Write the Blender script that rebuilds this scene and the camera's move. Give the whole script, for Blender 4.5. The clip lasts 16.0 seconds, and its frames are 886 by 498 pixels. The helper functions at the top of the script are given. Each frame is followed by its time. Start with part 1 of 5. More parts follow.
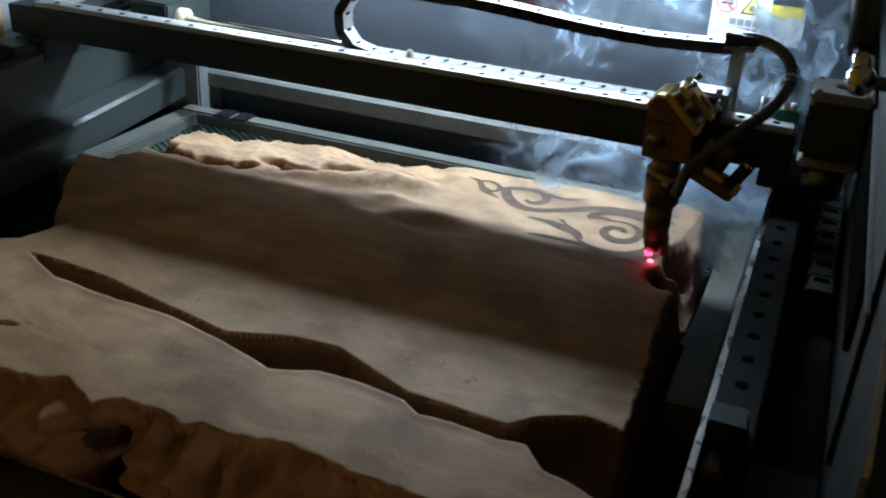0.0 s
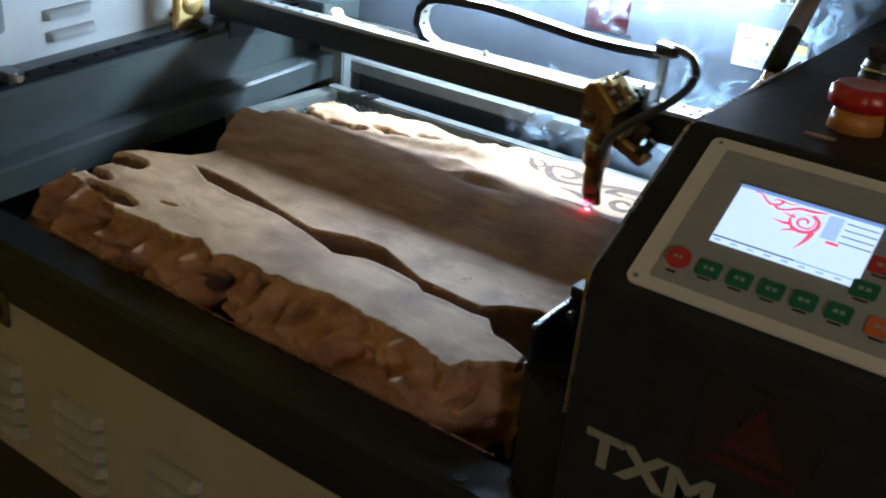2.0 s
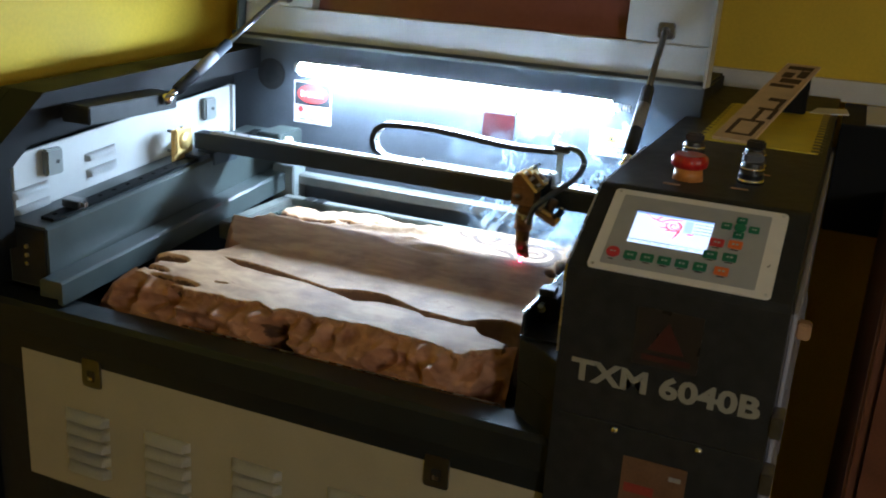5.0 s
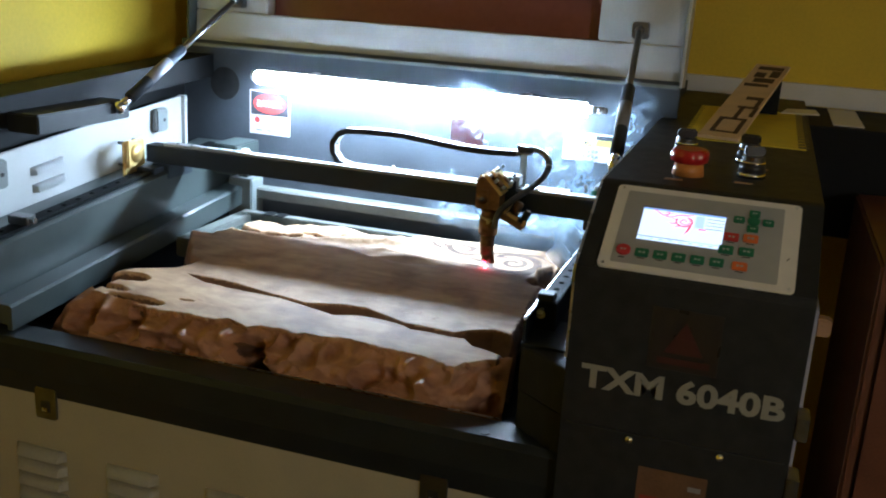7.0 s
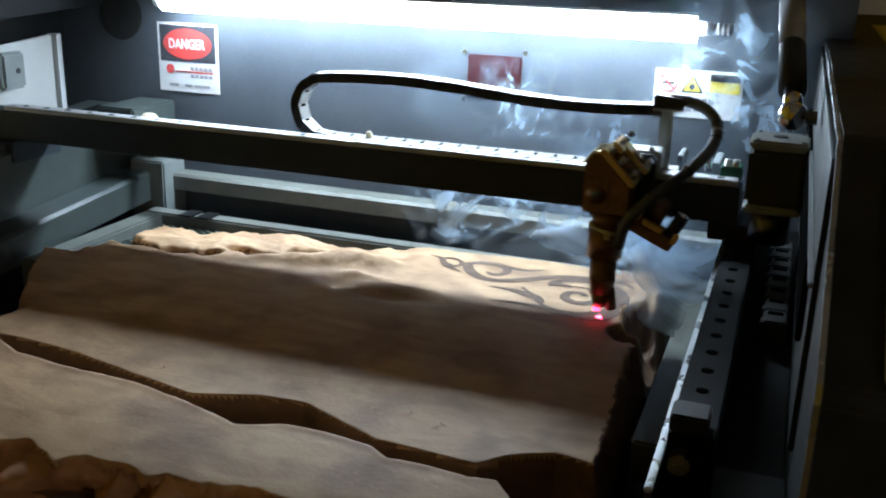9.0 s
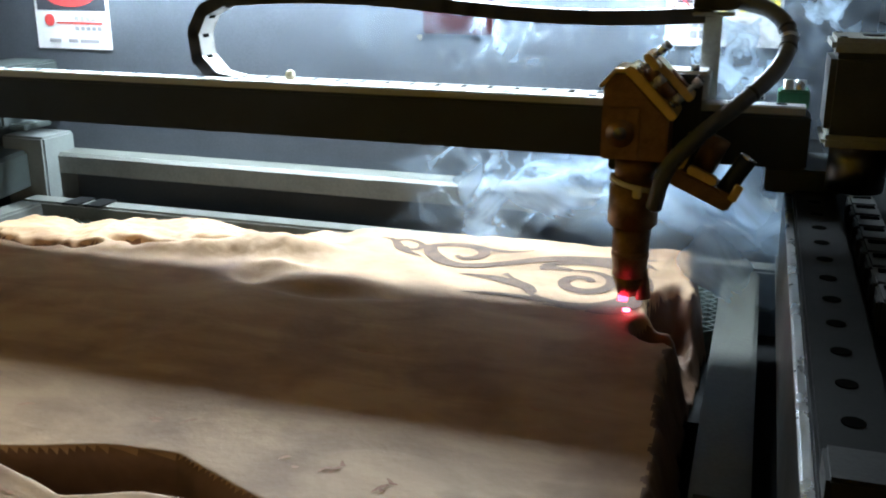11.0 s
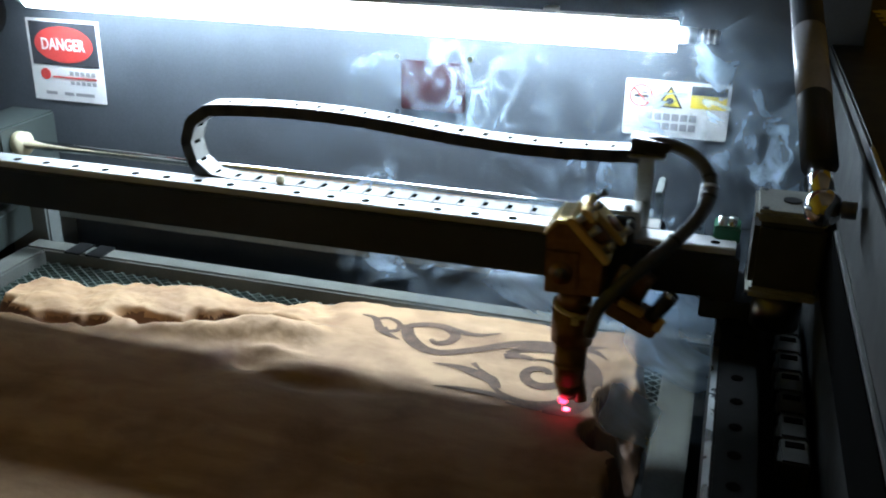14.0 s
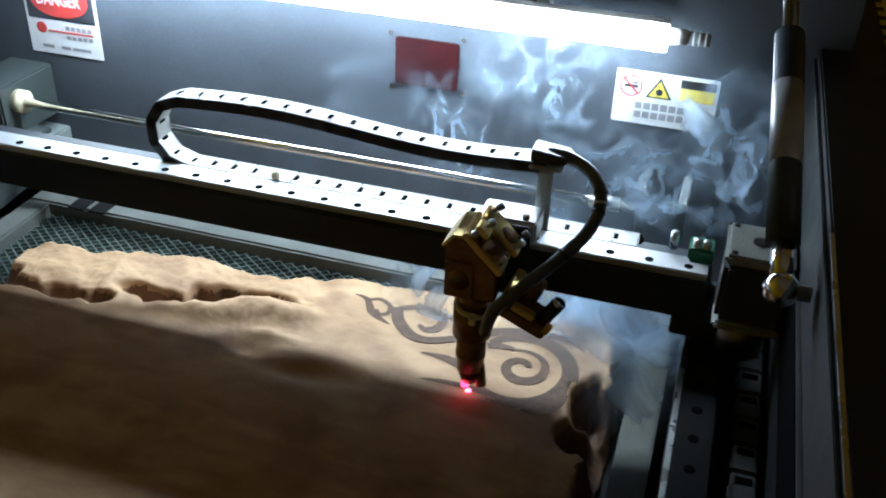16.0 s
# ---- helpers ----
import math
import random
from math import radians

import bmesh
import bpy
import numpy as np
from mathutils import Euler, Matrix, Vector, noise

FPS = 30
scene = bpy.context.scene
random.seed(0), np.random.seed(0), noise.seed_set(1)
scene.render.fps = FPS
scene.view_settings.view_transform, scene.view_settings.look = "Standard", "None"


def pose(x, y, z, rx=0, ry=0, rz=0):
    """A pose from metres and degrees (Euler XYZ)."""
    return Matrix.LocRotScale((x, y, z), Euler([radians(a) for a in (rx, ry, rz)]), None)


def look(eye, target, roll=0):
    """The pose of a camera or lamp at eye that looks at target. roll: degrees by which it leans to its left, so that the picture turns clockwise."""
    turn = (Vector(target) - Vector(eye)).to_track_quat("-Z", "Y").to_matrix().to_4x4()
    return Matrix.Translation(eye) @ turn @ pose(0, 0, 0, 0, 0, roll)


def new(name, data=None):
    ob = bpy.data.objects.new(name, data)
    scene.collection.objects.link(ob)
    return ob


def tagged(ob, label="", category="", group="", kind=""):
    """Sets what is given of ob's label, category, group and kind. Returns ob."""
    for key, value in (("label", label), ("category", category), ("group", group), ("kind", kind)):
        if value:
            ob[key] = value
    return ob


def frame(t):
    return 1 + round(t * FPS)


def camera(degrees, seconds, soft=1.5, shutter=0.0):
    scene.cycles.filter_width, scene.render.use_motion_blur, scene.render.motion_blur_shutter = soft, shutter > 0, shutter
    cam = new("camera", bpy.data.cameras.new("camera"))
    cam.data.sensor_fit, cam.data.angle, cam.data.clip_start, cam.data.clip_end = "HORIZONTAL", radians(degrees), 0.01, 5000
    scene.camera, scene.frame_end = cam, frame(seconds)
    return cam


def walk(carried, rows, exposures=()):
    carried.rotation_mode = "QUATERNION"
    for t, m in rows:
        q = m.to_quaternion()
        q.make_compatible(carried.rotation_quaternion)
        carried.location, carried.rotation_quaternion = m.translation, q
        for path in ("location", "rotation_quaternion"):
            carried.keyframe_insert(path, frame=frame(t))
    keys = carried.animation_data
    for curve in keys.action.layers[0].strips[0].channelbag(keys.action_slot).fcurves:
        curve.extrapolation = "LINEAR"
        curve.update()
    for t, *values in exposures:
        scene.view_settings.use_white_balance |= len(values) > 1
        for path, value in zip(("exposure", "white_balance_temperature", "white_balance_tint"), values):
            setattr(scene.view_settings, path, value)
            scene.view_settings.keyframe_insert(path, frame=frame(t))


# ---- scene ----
cam = camera(49.6, 16.0, soft=2.0, shutter=0.3)
PATH = [
    (0, (0.224, -0.697, 1.111), (-0.43, 0.971, 0.222), 3.3),
    (0.5, (0.255, -0.754, 1.094), (-0.41, 0.93, 0.245), 3.4),
    (1, (0.285, -0.775, 1.094), (-0.47, 0.867, 0.239), 3.1),
    (1.5, (0.382, -0.788, 1.116), (-0.546, 0.754, 0.244), 4.5),
    (2, (0.448, -0.862, 1.159), (-0.536, 0.648, 0.292), 5.7),
    (2.5, (0.513, -1.013, 1.183), (-0.496, 0.514, 0.378), 6.0),
    (3, (0.603, -1.1, 1.213), (-0.433, 0.46, 0.508), 5.9),
    (3.5, (0.663, -1.17, 1.227), (-0.377, 0.396, 0.544), 5.7),
    (4, (0.653, -1.219, 1.237), (-0.383, 0.36, 0.579), 4.8),
    (4.5, (0.566, -1.291, 1.229), (-0.317, 0.396, 0.618), 4.5),
    (4.7, (0.524, -1.297, 1.228), (-0.261, 0.433, 0.605), 3.9),
    (7, (0.406, -1.269, 1.185), (-0.187, 0.557, 0.624), 3.4),
    (7.5, (0.358, -1.107, 1.16), (-0.239, 0.717, 0.596), 3.1),
    (8, (0.308, -0.925, 1.136), (-0.315, 0.884, 0.556), 2.8),
    (8.5, (0.271, -0.805, 1.1), (-0.383, 0.986, 0.497), 2.2),
    (9, (0.242, -0.728, 1.06), (-0.401, 1.067, 0.454), 1.7),
    (9.2, (0.233, -0.698, 1.043), (-0.415, 1.093, 0.434), 0.9),
    (11.5, (0.183, -0.519, 0.972), (-0.402, 1.304, 0.391), 0.4),
    (12, (0.181, -0.512, 1.008), (-0.392, 1.299, 0.383), 0.4),
    (12.5, (0.183, -0.53, 1.047), (-0.376, 1.261, 0.354), 0.2),
    (13, (0.187, -0.547, 1.079), (-0.357, 1.241, 0.367), 0.5),
    (13.5, (0.191, -0.554, 1.094), (-0.341, 1.229, 0.359), 0.7),
    (14, (0.195, -0.561, 1.113), (-0.33, 1.213, 0.353), 1.0),
    (14.5, (0.196, -0.555, 1.156), (-0.321, 1.173, 0.291), 1.2),
    (15, (0.194, -0.556, 1.199), (-0.291, 1.12, 0.221), 2.2),
    (15.5, (0.192, -0.544, 1.219), (-0.284, 1.105, 0.191), 2.3),
    (16, (0.195, -0.538, 1.222), (-0.284, 1.098, 0.176), 2.2),
]
walk(cam, [(t, look(eye, target, roll)) for t, eye, target, roll in PATH], [(0, 0.45, 6120, 10), (0.5, 1.27, 6020, 10), (1, 1.87, 5870, 10), (1.5, 1.97, 5670, 10), (2.5, 1.42, 5620, 10), (3.5, 1.97, 5570, 10), (4.5, 2.22, 5520, 10), (7, 2.17, 5620, 10), (8, 1.7, 5720, 10), (8.5, 1.37, 5970, 10), (9, 0.84, 6220, 10), (11.5, 1.54, 6570, 10), (12.5, 1.14, 6620, 10), (13.5, 0.49, 6370, 10), (14, 0.55, 6370, 10), (15, 0.67, 6270, 10), (16, 0.5, 6220, 10)])

# ---- light ----
world = bpy.data.worlds.new("room_air")
scene.world = world
world.use_nodes = True
world.node_tree.nodes["Background"].inputs[0].default_value = (0.9, 0.75, 0.5, 1)
world.node_tree.nodes["Background"].inputs[1].default_value = 0.015


# ---- materials ----
def mat(name, base, rough=0.5, metal=0.0, var=0.25, scale=40.0, bump=0.15, fine=400.0, second=None, glow=0.0, coat=0.0, spec=0.5):
    m = bpy.data.materials.new(name)
    m.use_nodes = True
    nt = m.node_tree
    b = nt.nodes["Principled BSDF"]
    co = nt.nodes.new("ShaderNodeTexCoord")
    n1 = nt.nodes.new("ShaderNodeTexNoise")
    n1.inputs["Scale"].default_value = scale
    n1.inputs["Detail"].default_value = 6
    n2 = nt.nodes.new("ShaderNodeTexNoise")
    n2.inputs["Scale"].default_value = fine
    n2.inputs["Detail"].default_value = 3
    nt.links.new(co.outputs["Object"], n1.inputs["Vector"])
    nt.links.new(co.outputs["Object"], n2.inputs["Vector"])
    ramp = nt.nodes.new("ShaderNodeValToRGB")
    lo = [c * (1 - var) for c in base]
    hi = second or [min(1, c * (1 + var)) for c in base]
    ramp.color_ramp.elements[0].position, ramp.color_ramp.elements[1].position = 0.32, 0.68
    ramp.color_ramp.elements[0].color, ramp.color_ramp.elements[1].color = (*lo, 1), (*hi, 1)
    mix = nt.nodes.new("ShaderNodeMix")
    mix.inputs[0].default_value = 0.35
    nt.links.new(n1.outputs[0], mix.inputs[2])
    nt.links.new(n2.outputs[0], mix.inputs[3])
    nt.links.new(mix.outputs[0], ramp.inputs[0])
    nt.links.new(ramp.outputs[0], b.inputs["Base Color"])
    mr = nt.nodes.new("ShaderNodeMapRange")
    mr.inputs[3].default_value, mr.inputs[4].default_value = max(0.02, rough - 0.12), min(1, rough + 0.12)
    nt.links.new(n1.outputs[0], mr.inputs[0])
    nt.links.new(mr.outputs[0], b.inputs["Roughness"])
    b.inputs["Metallic"].default_value = metal
    b.inputs["Coat Weight"].default_value = coat
    b.inputs["Specular IOR Level"].default_value = spec
    if bump:
        bp = nt.nodes.new("ShaderNodeBump")
        bp.inputs["Strength"].default_value = bump
        bp.inputs["Distance"].default_value = 0.001
        nt.links.new(mix.outputs[0], bp.inputs["Height"])
        nt.links.new(bp.outputs[0], b.inputs["Normal"])
    if glow:
        b.inputs["Emission Color"].default_value = (*base, 1)
        b.inputs["Emission Strength"].default_value = glow
    return m


M_BLACK = mat("black_powder_coat", (0.021, 0.022, 0.023), 0.5, 0, 0.3, 60, 0.2, 900, spec=0.2)
M_SILL = mat("near_black_sill_paint", (0.015, 0.018, 0.019), 0.4, 0, 0.25, 25, 0.12, 700, spec=0.3)
M_GREEN = mat("dark_green_grey_paint", (0.05, 0.062, 0.06), 0.4, 0, 0.2, 25, 0.12, 700)
M_BACK = mat("slate_grey_paint", (0.066, 0.076, 0.09), 0.45, 0, 0.2, 14, 0.12, 700, spec=0.2)
M_CREAM = mat("cream_paint", (0.40, 0.36, 0.265), 0.42, 0, 0.08, 12, 0.1, 500)
M_INNER = mat("pale_grey_panel_paint", (0.5, 0.51, 0.50), 0.42, 0, 0.08, 18, 0.1, 500)
M_SIDE = mat("blue_grey_panel_paint", (0.34, 0.34, 0.40), 0.45, 0, 0.1, 18, 0.1, 500)
M_LIDEDGE = mat("pale_grey_lid_paint", (0.42, 0.43, 0.42), 0.4, 0, 0.12, 14, 0.1, 500)
M_WALL = mat("yellow_wall_paint", (0.68, 0.48, 0.028), 0.75, 0, 0.1, 5, 0.35, 160)
M_TRIM = mat("white_sill_paint", (0.66, 0.64, 0.58), 0.5, 0, 0.1, 9, 0.1, 300)
M_FLOOR = mat("brown_floor_tile", (0.11, 0.075, 0.05), 0.45, 0, 0.3, 6, 0.2, 200)
M_CEIL = mat("ceiling_plaster", (0.45, 0.42, 0.34), 0.85, 0, 0.08, 5, 0.3, 160)
M_STEEL = mat("brushed_steel", (0.62, 0.63, 0.64), 0.28, 1, 0.12, 60, 0.1, 1500)
M_RAILTOP = mat("ground_rail_steel", (0.5, 0.515, 0.53), 0.5, 0.5, 0.06, 30, 0.0, 900)
M_CHROME = mat("chrome", (0.8, 0.8, 0.8), 0.1, 1, 0.05, 60, 0.02, 900)
M_DKSTEEL = mat("dark_steel", (0.2, 0.2, 0.2), 0.35, 1, 0.2, 60, 0.1, 1200)
M_BRASS = mat("gold_anodised_metal", (0.80, 0.58, 0.22), 0.4, 0.75, 0.15, 90, 0.1, 1200)
M_BROWNM = mat("sooty_bronze_metal", (0.25, 0.135, 0.065), 0.45, 0.6, 0.4, 120, 0.25, 1200)
M_BEAM = mat("black_anodised_aluminium", (0.018, 0.025, 0.036), 0.5, 0.0, 0.25, 50, 0.12, 1200)
M_CHAIN = mat("black_plastic", (0.022, 0.022, 0.024), 0.36, 0, 0.2, 90, 0.12, 900)
M_HOLE = mat("counterbore_shadow", (0.006, 0.006, 0.006), 0.95, 0, 0.1, 60, 0.0, 900, spec=0.0)
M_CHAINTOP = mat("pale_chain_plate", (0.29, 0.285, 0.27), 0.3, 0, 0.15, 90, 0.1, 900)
M_TRAY = mat("zinc_tray_frame", (0.36, 0.37, 0.34), 0.5, 0.35, 0.25, 30, 0.2, 500)
M_TRAYGREY = mat("dull_zinc_tray_frame", (0.15, 0.155, 0.14), 0.5, 0.2, 0.25, 30, 0.2, 500)
M_TRAYDULL = mat("sooty_olive_tray_frame", (0.085, 0.09, 0.075), 0.5, 0.2, 0.3, 30, 0.2, 500)
M_HONEY = mat("honeycomb_aluminium", (0.13, 0.17, 0.15), 0.45, 0.4, 0.35, 90, 0.2, 800)
M_LEDGE = mat("ledge_grey_paint", (0.19, 0.21, 0.205), 0.42, 0, 0.2, 25, 0.12, 600)
M_BURN = mat("burnt_engraving", (0.12, 0.068, 0.042), 0.8, 0, 0.4, 160, 0.5, 1200)
M_RED = mat("red_plastic", (0.42, 0.012, 0.015), 0.3, 0, 0.12, 60, 0.05, 900, coat=0.4)
M_REDKEY = mat("red_key", (0.5, 0.03, 0.035), 0.4, 0, 0.12, 60, 0.05, 900)
M_GREENKEY = mat("green_key", (0.012, 0.16, 0.085), 0.4, 0, 0.12, 60, 0.05, 900)
M_ORANGE = mat("orange_key", (0.7, 0.16, 0.03), 0.4, 0, 0.12, 60, 0.05, 900)
M_KEYPAD = mat("pale_keypad_film", (0.74, 0.72, 0.71), 0.35, 0, 0.05, 60, 0.03, 900)
M_KEYIN = mat("grey_keypad_film", (0.36, 0.37, 0.40), 0.35, 0, 0.06, 60, 0.03, 900)
M_LETTER = mat("silver_lettering", (0.26, 0.25, 0.21), 0.5, 0, 0.1, 60, 0.05, 900)
M_PAPER = mat("white_label_film", (0.62, 0.63, 0.64), 0.35, 0, 0.05, 60, 0.03, 900)
M_PRBLACK = mat("black_print", (0.02, 0.02, 0.022), 0.4, 0, 0.2, 60, 0.0)
M_PRGREY = mat("grey_print", (0.25, 0.25, 0.27), 0.4, 0, 0.2, 60, 0.0)
M_PRRED = mat("red_print", (0.5, 0.05, 0.045), 0.4, 0, 0.15, 60, 0.0)
M_PRYEL = mat("yellow_print", (0.75, 0.6, 0.08), 0.4, 0, 0.15, 60, 0.0)
M_YELPAPER = mat("yellow_card", (0.68, 0.55, 0.03), 0.55, 0, 0.12, 30, 0.1, 500)
M_PLY = mat("birch_plywood", (0.62, 0.46, 0.3), 0.6, 0, 0.15, 30, 0.2, 400)
M_PLYBURN = mat("scorched_plywood", (0.06, 0.03, 0.02), 0.7, 0, 0.3, 60, 0.2, 400)
M_BROWN = mat("brown_varnished_wood", (0.13, 0.045, 0.02), 0.4, 0, 0.3, 18, 0.2, 300)
M_TAN = mat("tan_wood_block", (0.33, 0.19, 0.095), 0.55, 0, 0.25, 40, 0.2, 400)
M_REDGLASS = mat("smoked_red_acrylic", (0.2, 0.07, 0.06), 0.2, 0, 0.1, 6, 0.02, 100)
M_LED = mat("led_tube_glow", (0.72, 0.88, 1.0), 0.3, 0, 0.01, 10, 0.0, glow=46.0)
M_SCREEN = mat("lit_screen", (0.62, 0.75, 0.95), 0.2, 0, 0.02, 10, 0.0, glow=0.33)
M_SCRRED = mat("red_screen_ink", (0.85, 0.12, 0.2), 0.2, 0, 0.02, 10, 0.0, glow=0.25)
M_SCRBLUE = mat("blue_screen_ink", (0.25, 0.4, 0.8), 0.2, 0, 0.02, 10, 0.0, glow=0.22)
M_SCRDARK = mat("dark_screen_ink", (0.06, 0.10, 0.22), 0.2, 0, 0.02, 10, 0.0, glow=0.12)
M_SCRPALE = mat("pale_blue_screen_field", (0.42, 0.56, 0.86), 0.2, 0, 0.02, 10, 0.0, glow=0.30)
M_KEYMARK = mat("pale_key_mark", (0.35, 0.42, 0.40), 0.4, 0, 0.05, 60, 0.0)
M_HOSE = mat("grey_spiral_hose", (0.075, 0.078, 0.082), 0.33, 0, 0.25, 120, 0.15, 900)
M_CHAINDK = mat("dusty_black_plastic", (0.05, 0.052, 0.05), 0.45, 0, 0.3, 60, 0.2, 700)
M_SPOT = mat("red_laser_glow", (1.0, 0.03, 0.09), 0.3, 0, 0.0, 10, 0.0, glow=6.0)
M_SPOTCORE = mat("laser_spot_core", (1.0, 0.10, 0.22), 0.3, 0, 0.0, 10, 0.0, glow=5.0)
M_BEARING = mat("cream_bearing", (0.7, 0.62, 0.42), 0.45, 0, 0.1, 60, 0.05, 900)
M_RAIL = mat("blackened_rail_steel", (0.010, 0.011, 0.012), 0.62, 0.0, 0.25, 60, 0.12, 1200, spec=0.06)
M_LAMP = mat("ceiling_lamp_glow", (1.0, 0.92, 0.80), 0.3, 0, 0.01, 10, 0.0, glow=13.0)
M_DARKIN = mat("dark_interior", (0.009, 0.0095, 0.01), 0.65, 0, 0.2, 20, 0.1, 300, spec=0.12)


def wood_mat(name, a, b, c, stretch=(1.2, 16, 5)):
    m = bpy.data.materials.new(name)
    m.use_nodes = True
    nt = m.node_tree
    p = nt.nodes["Principled BSDF"]
    co = nt.nodes.new("ShaderNodeTexCoord")
    mp = nt.nodes.new("ShaderNodeMapping")
    mp.inputs["Scale"].default_value = stretch
    nt.links.new(co.outputs["Object"], mp.inputs[0])
    n = nt.nodes.new("ShaderNodeTexNoise")
    n.inputs["Scale"].default_value, n.inputs["Detail"].default_value, n.inputs["Distortion"].default_value = 5, 9, 0.7
    nt.links.new(mp.outputs[0], n.inputs[0])
    big = nt.nodes.new("ShaderNodeTexNoise")
    big.inputs["Scale"].default_value, big.inputs["Detail"].default_value = 19, 7
    nt.links.new(co.outputs["Object"], big.inputs[0])
    fine = nt.nodes.new("ShaderNodeTexNoise")
    fine.inputs["Scale"].default_value, fine.inputs["Detail"].default_value = 260, 4
    nt.links.new(co.outputs["Object"], fine.inputs[0])
    r = nt.nodes.new("ShaderNodeValToRGB")
    r.color_ramp.elements[0].position, r.color_ramp.elements[1].position = 0.3, 0.62
    r.color_ramp.elements[0].color, r.color_ramp.elements[1].color = (*b, 1), (*a, 1)
    nt.links.new(n.outputs[0], r.inputs[0])
    r2 = nt.nodes.new("ShaderNodeValToRGB")
    r2.color_ramp.elements[0].position, r2.color_ramp.elements[1].position = 0.48, 0.76
    r2.color_ramp.elements[0].color, r2.color_ramp.elements[1].color = (0, 0, 0, 1), (1, 1, 1, 1)
    nt.links.new(big.outputs[0], r2.inputs[0])
    mix = nt.nodes.new("ShaderNodeMix")
    mix.data_type = "RGBA"
    mix.inputs[7].default_value = (*c, 1)
    nt.links.new(r2.outputs[0], mix.inputs[0])
    nt.links.new(r.outputs[0], mix.inputs[6])
    nt.links.new(mix.outputs[2], p.inputs["Base Color"])
    p.inputs["Roughness"].default_value = 0.68
    add = nt.nodes.new("ShaderNodeMath")
    add.inputs[1].default_value = 0.5
    add.operation = "MULTIPLY_ADD"
    nt.links.new(fine.outputs[0], add.inputs[0])
    nt.links.new(n.outputs[0], add.inputs[2])
    bp = nt.nodes.new("ShaderNodeBump")
    bp.inputs["Strength"].default_value, bp.inputs["Distance"].default_value = 0.35, 0.0015
    nt.links.new(add.outputs[0], bp.inputs["Height"])
    nt.links.new(bp.outputs[0], p.inputs["Normal"])
    return m


M_WOOD = wood_mat("sawn_birch_face", (0.54, 0.338, 0.18), (0.36, 0.205, 0.102), (0.22, 0.105, 0.05), (3.5, 9, 5))
M_BARK = wood_mat("reddish_bark_side", (0.50, 0.25, 0.13), (0.24, 0.10, 0.05), (0.50, 0.28, 0.16), (6, 6, 8))
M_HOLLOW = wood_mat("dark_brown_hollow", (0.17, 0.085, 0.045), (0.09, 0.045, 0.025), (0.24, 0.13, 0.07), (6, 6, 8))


def smoke_mat(name, amount, scale, seed, lo=0.40, hi=0.70):
    m = bpy.data.materials.new(name)
    m.use_nodes = True
    nt = m.node_tree
    nt.nodes.remove(nt.nodes["Principled BSDF"])
    out = nt.nodes["Material Output"]
    co = nt.nodes.new("ShaderNodeTexCoord")
    mp = nt.nodes.new("ShaderNodeMapping")
    mp.inputs["Location"].default_value = (seed * 3.1, seed * 1.7, seed * 0.9)
    nt.links.new(co.outputs["Object"], mp.inputs[0])
    n = nt.nodes.new("ShaderNodeTexNoise")
    n.inputs["Scale"].default_value, n.inputs["Detail"].default_value, n.inputs["Distortion"].default_value = scale, 7, 1.6
    nt.links.new(mp.outputs[0], n.inputs[0])
    r = nt.nodes.new("ShaderNodeMapRange")
    r.interpolation_type = "SMOOTHSTEP"
    r.inputs[1].default_value, r.inputs[2].default_value = lo, hi
    nt.links.new(n.outputs[0], r.inputs[0])
    fade = nt.nodes.new("ShaderNodeAttribute")
    fade.attribute_name = "veil_weight"
    mul = nt.nodes.new("ShaderNodeMath")
    mul.operation = "MULTIPLY"
    nt.links.new(r.outputs[0], mul.inputs[0])
    nt.links.new(fade.outputs["Fac"], mul.inputs[1])
    mul2 = nt.nodes.new("ShaderNodeMath")
    mul2.operation, mul2.use_clamp = "MULTIPLY", True
    mul2.inputs[1].default_value = amount
    nt.links.new(mul.outputs[0], mul2.inputs[0])
    tr = nt.nodes.new("ShaderNodeBsdfTransparent")
    tl = nt.nodes.new("ShaderNodeBsdfTranslucent")
    tl.inputs[0].default_value = (0.62, 0.80, 1.0, 1)
    df = nt.nodes.new("ShaderNodeBsdfDiffuse")
    df.inputs[0].default_value = (0.62, 0.80, 1.0, 1)
    half = nt.nodes.new("ShaderNodeMixShader")
    half.inputs[0].default_value = 0.4
    nt.links.new(tl.outputs[0], half.inputs[1])
    nt.links.new(df.outputs[0], half.inputs[2])
    mx = nt.nodes.new("ShaderNodeMixShader")
    nt.links.new(mul2.outputs[0], mx.inputs[0])
    nt.links.new(tr.outputs[0], mx.inputs[1])
    nt.links.new(half.outputs[0], mx.inputs[2])
    nt.links.new(mx.outputs[0], out.inputs[0])
    return m


# ---- mesh tools ----
def part(name, bm, material, parent=None, label="", smooth=False):
    me = bpy.data.meshes.new(name)
    bm.to_mesh(me)
    bm.free()
    me.materials.append(material)
    if smooth:
        me.polygons.foreach_set("use_smooth", [True] * len(me.polygons))
    ob = new(name, me)
    ob.parent = parent
    return tagged(ob, label)


def empty(name, label, category, group="", kind="", at=(0, 0, 0)):
    ob = new(name)
    ob.location = at
    return tagged(ob, label, category, group, kind)


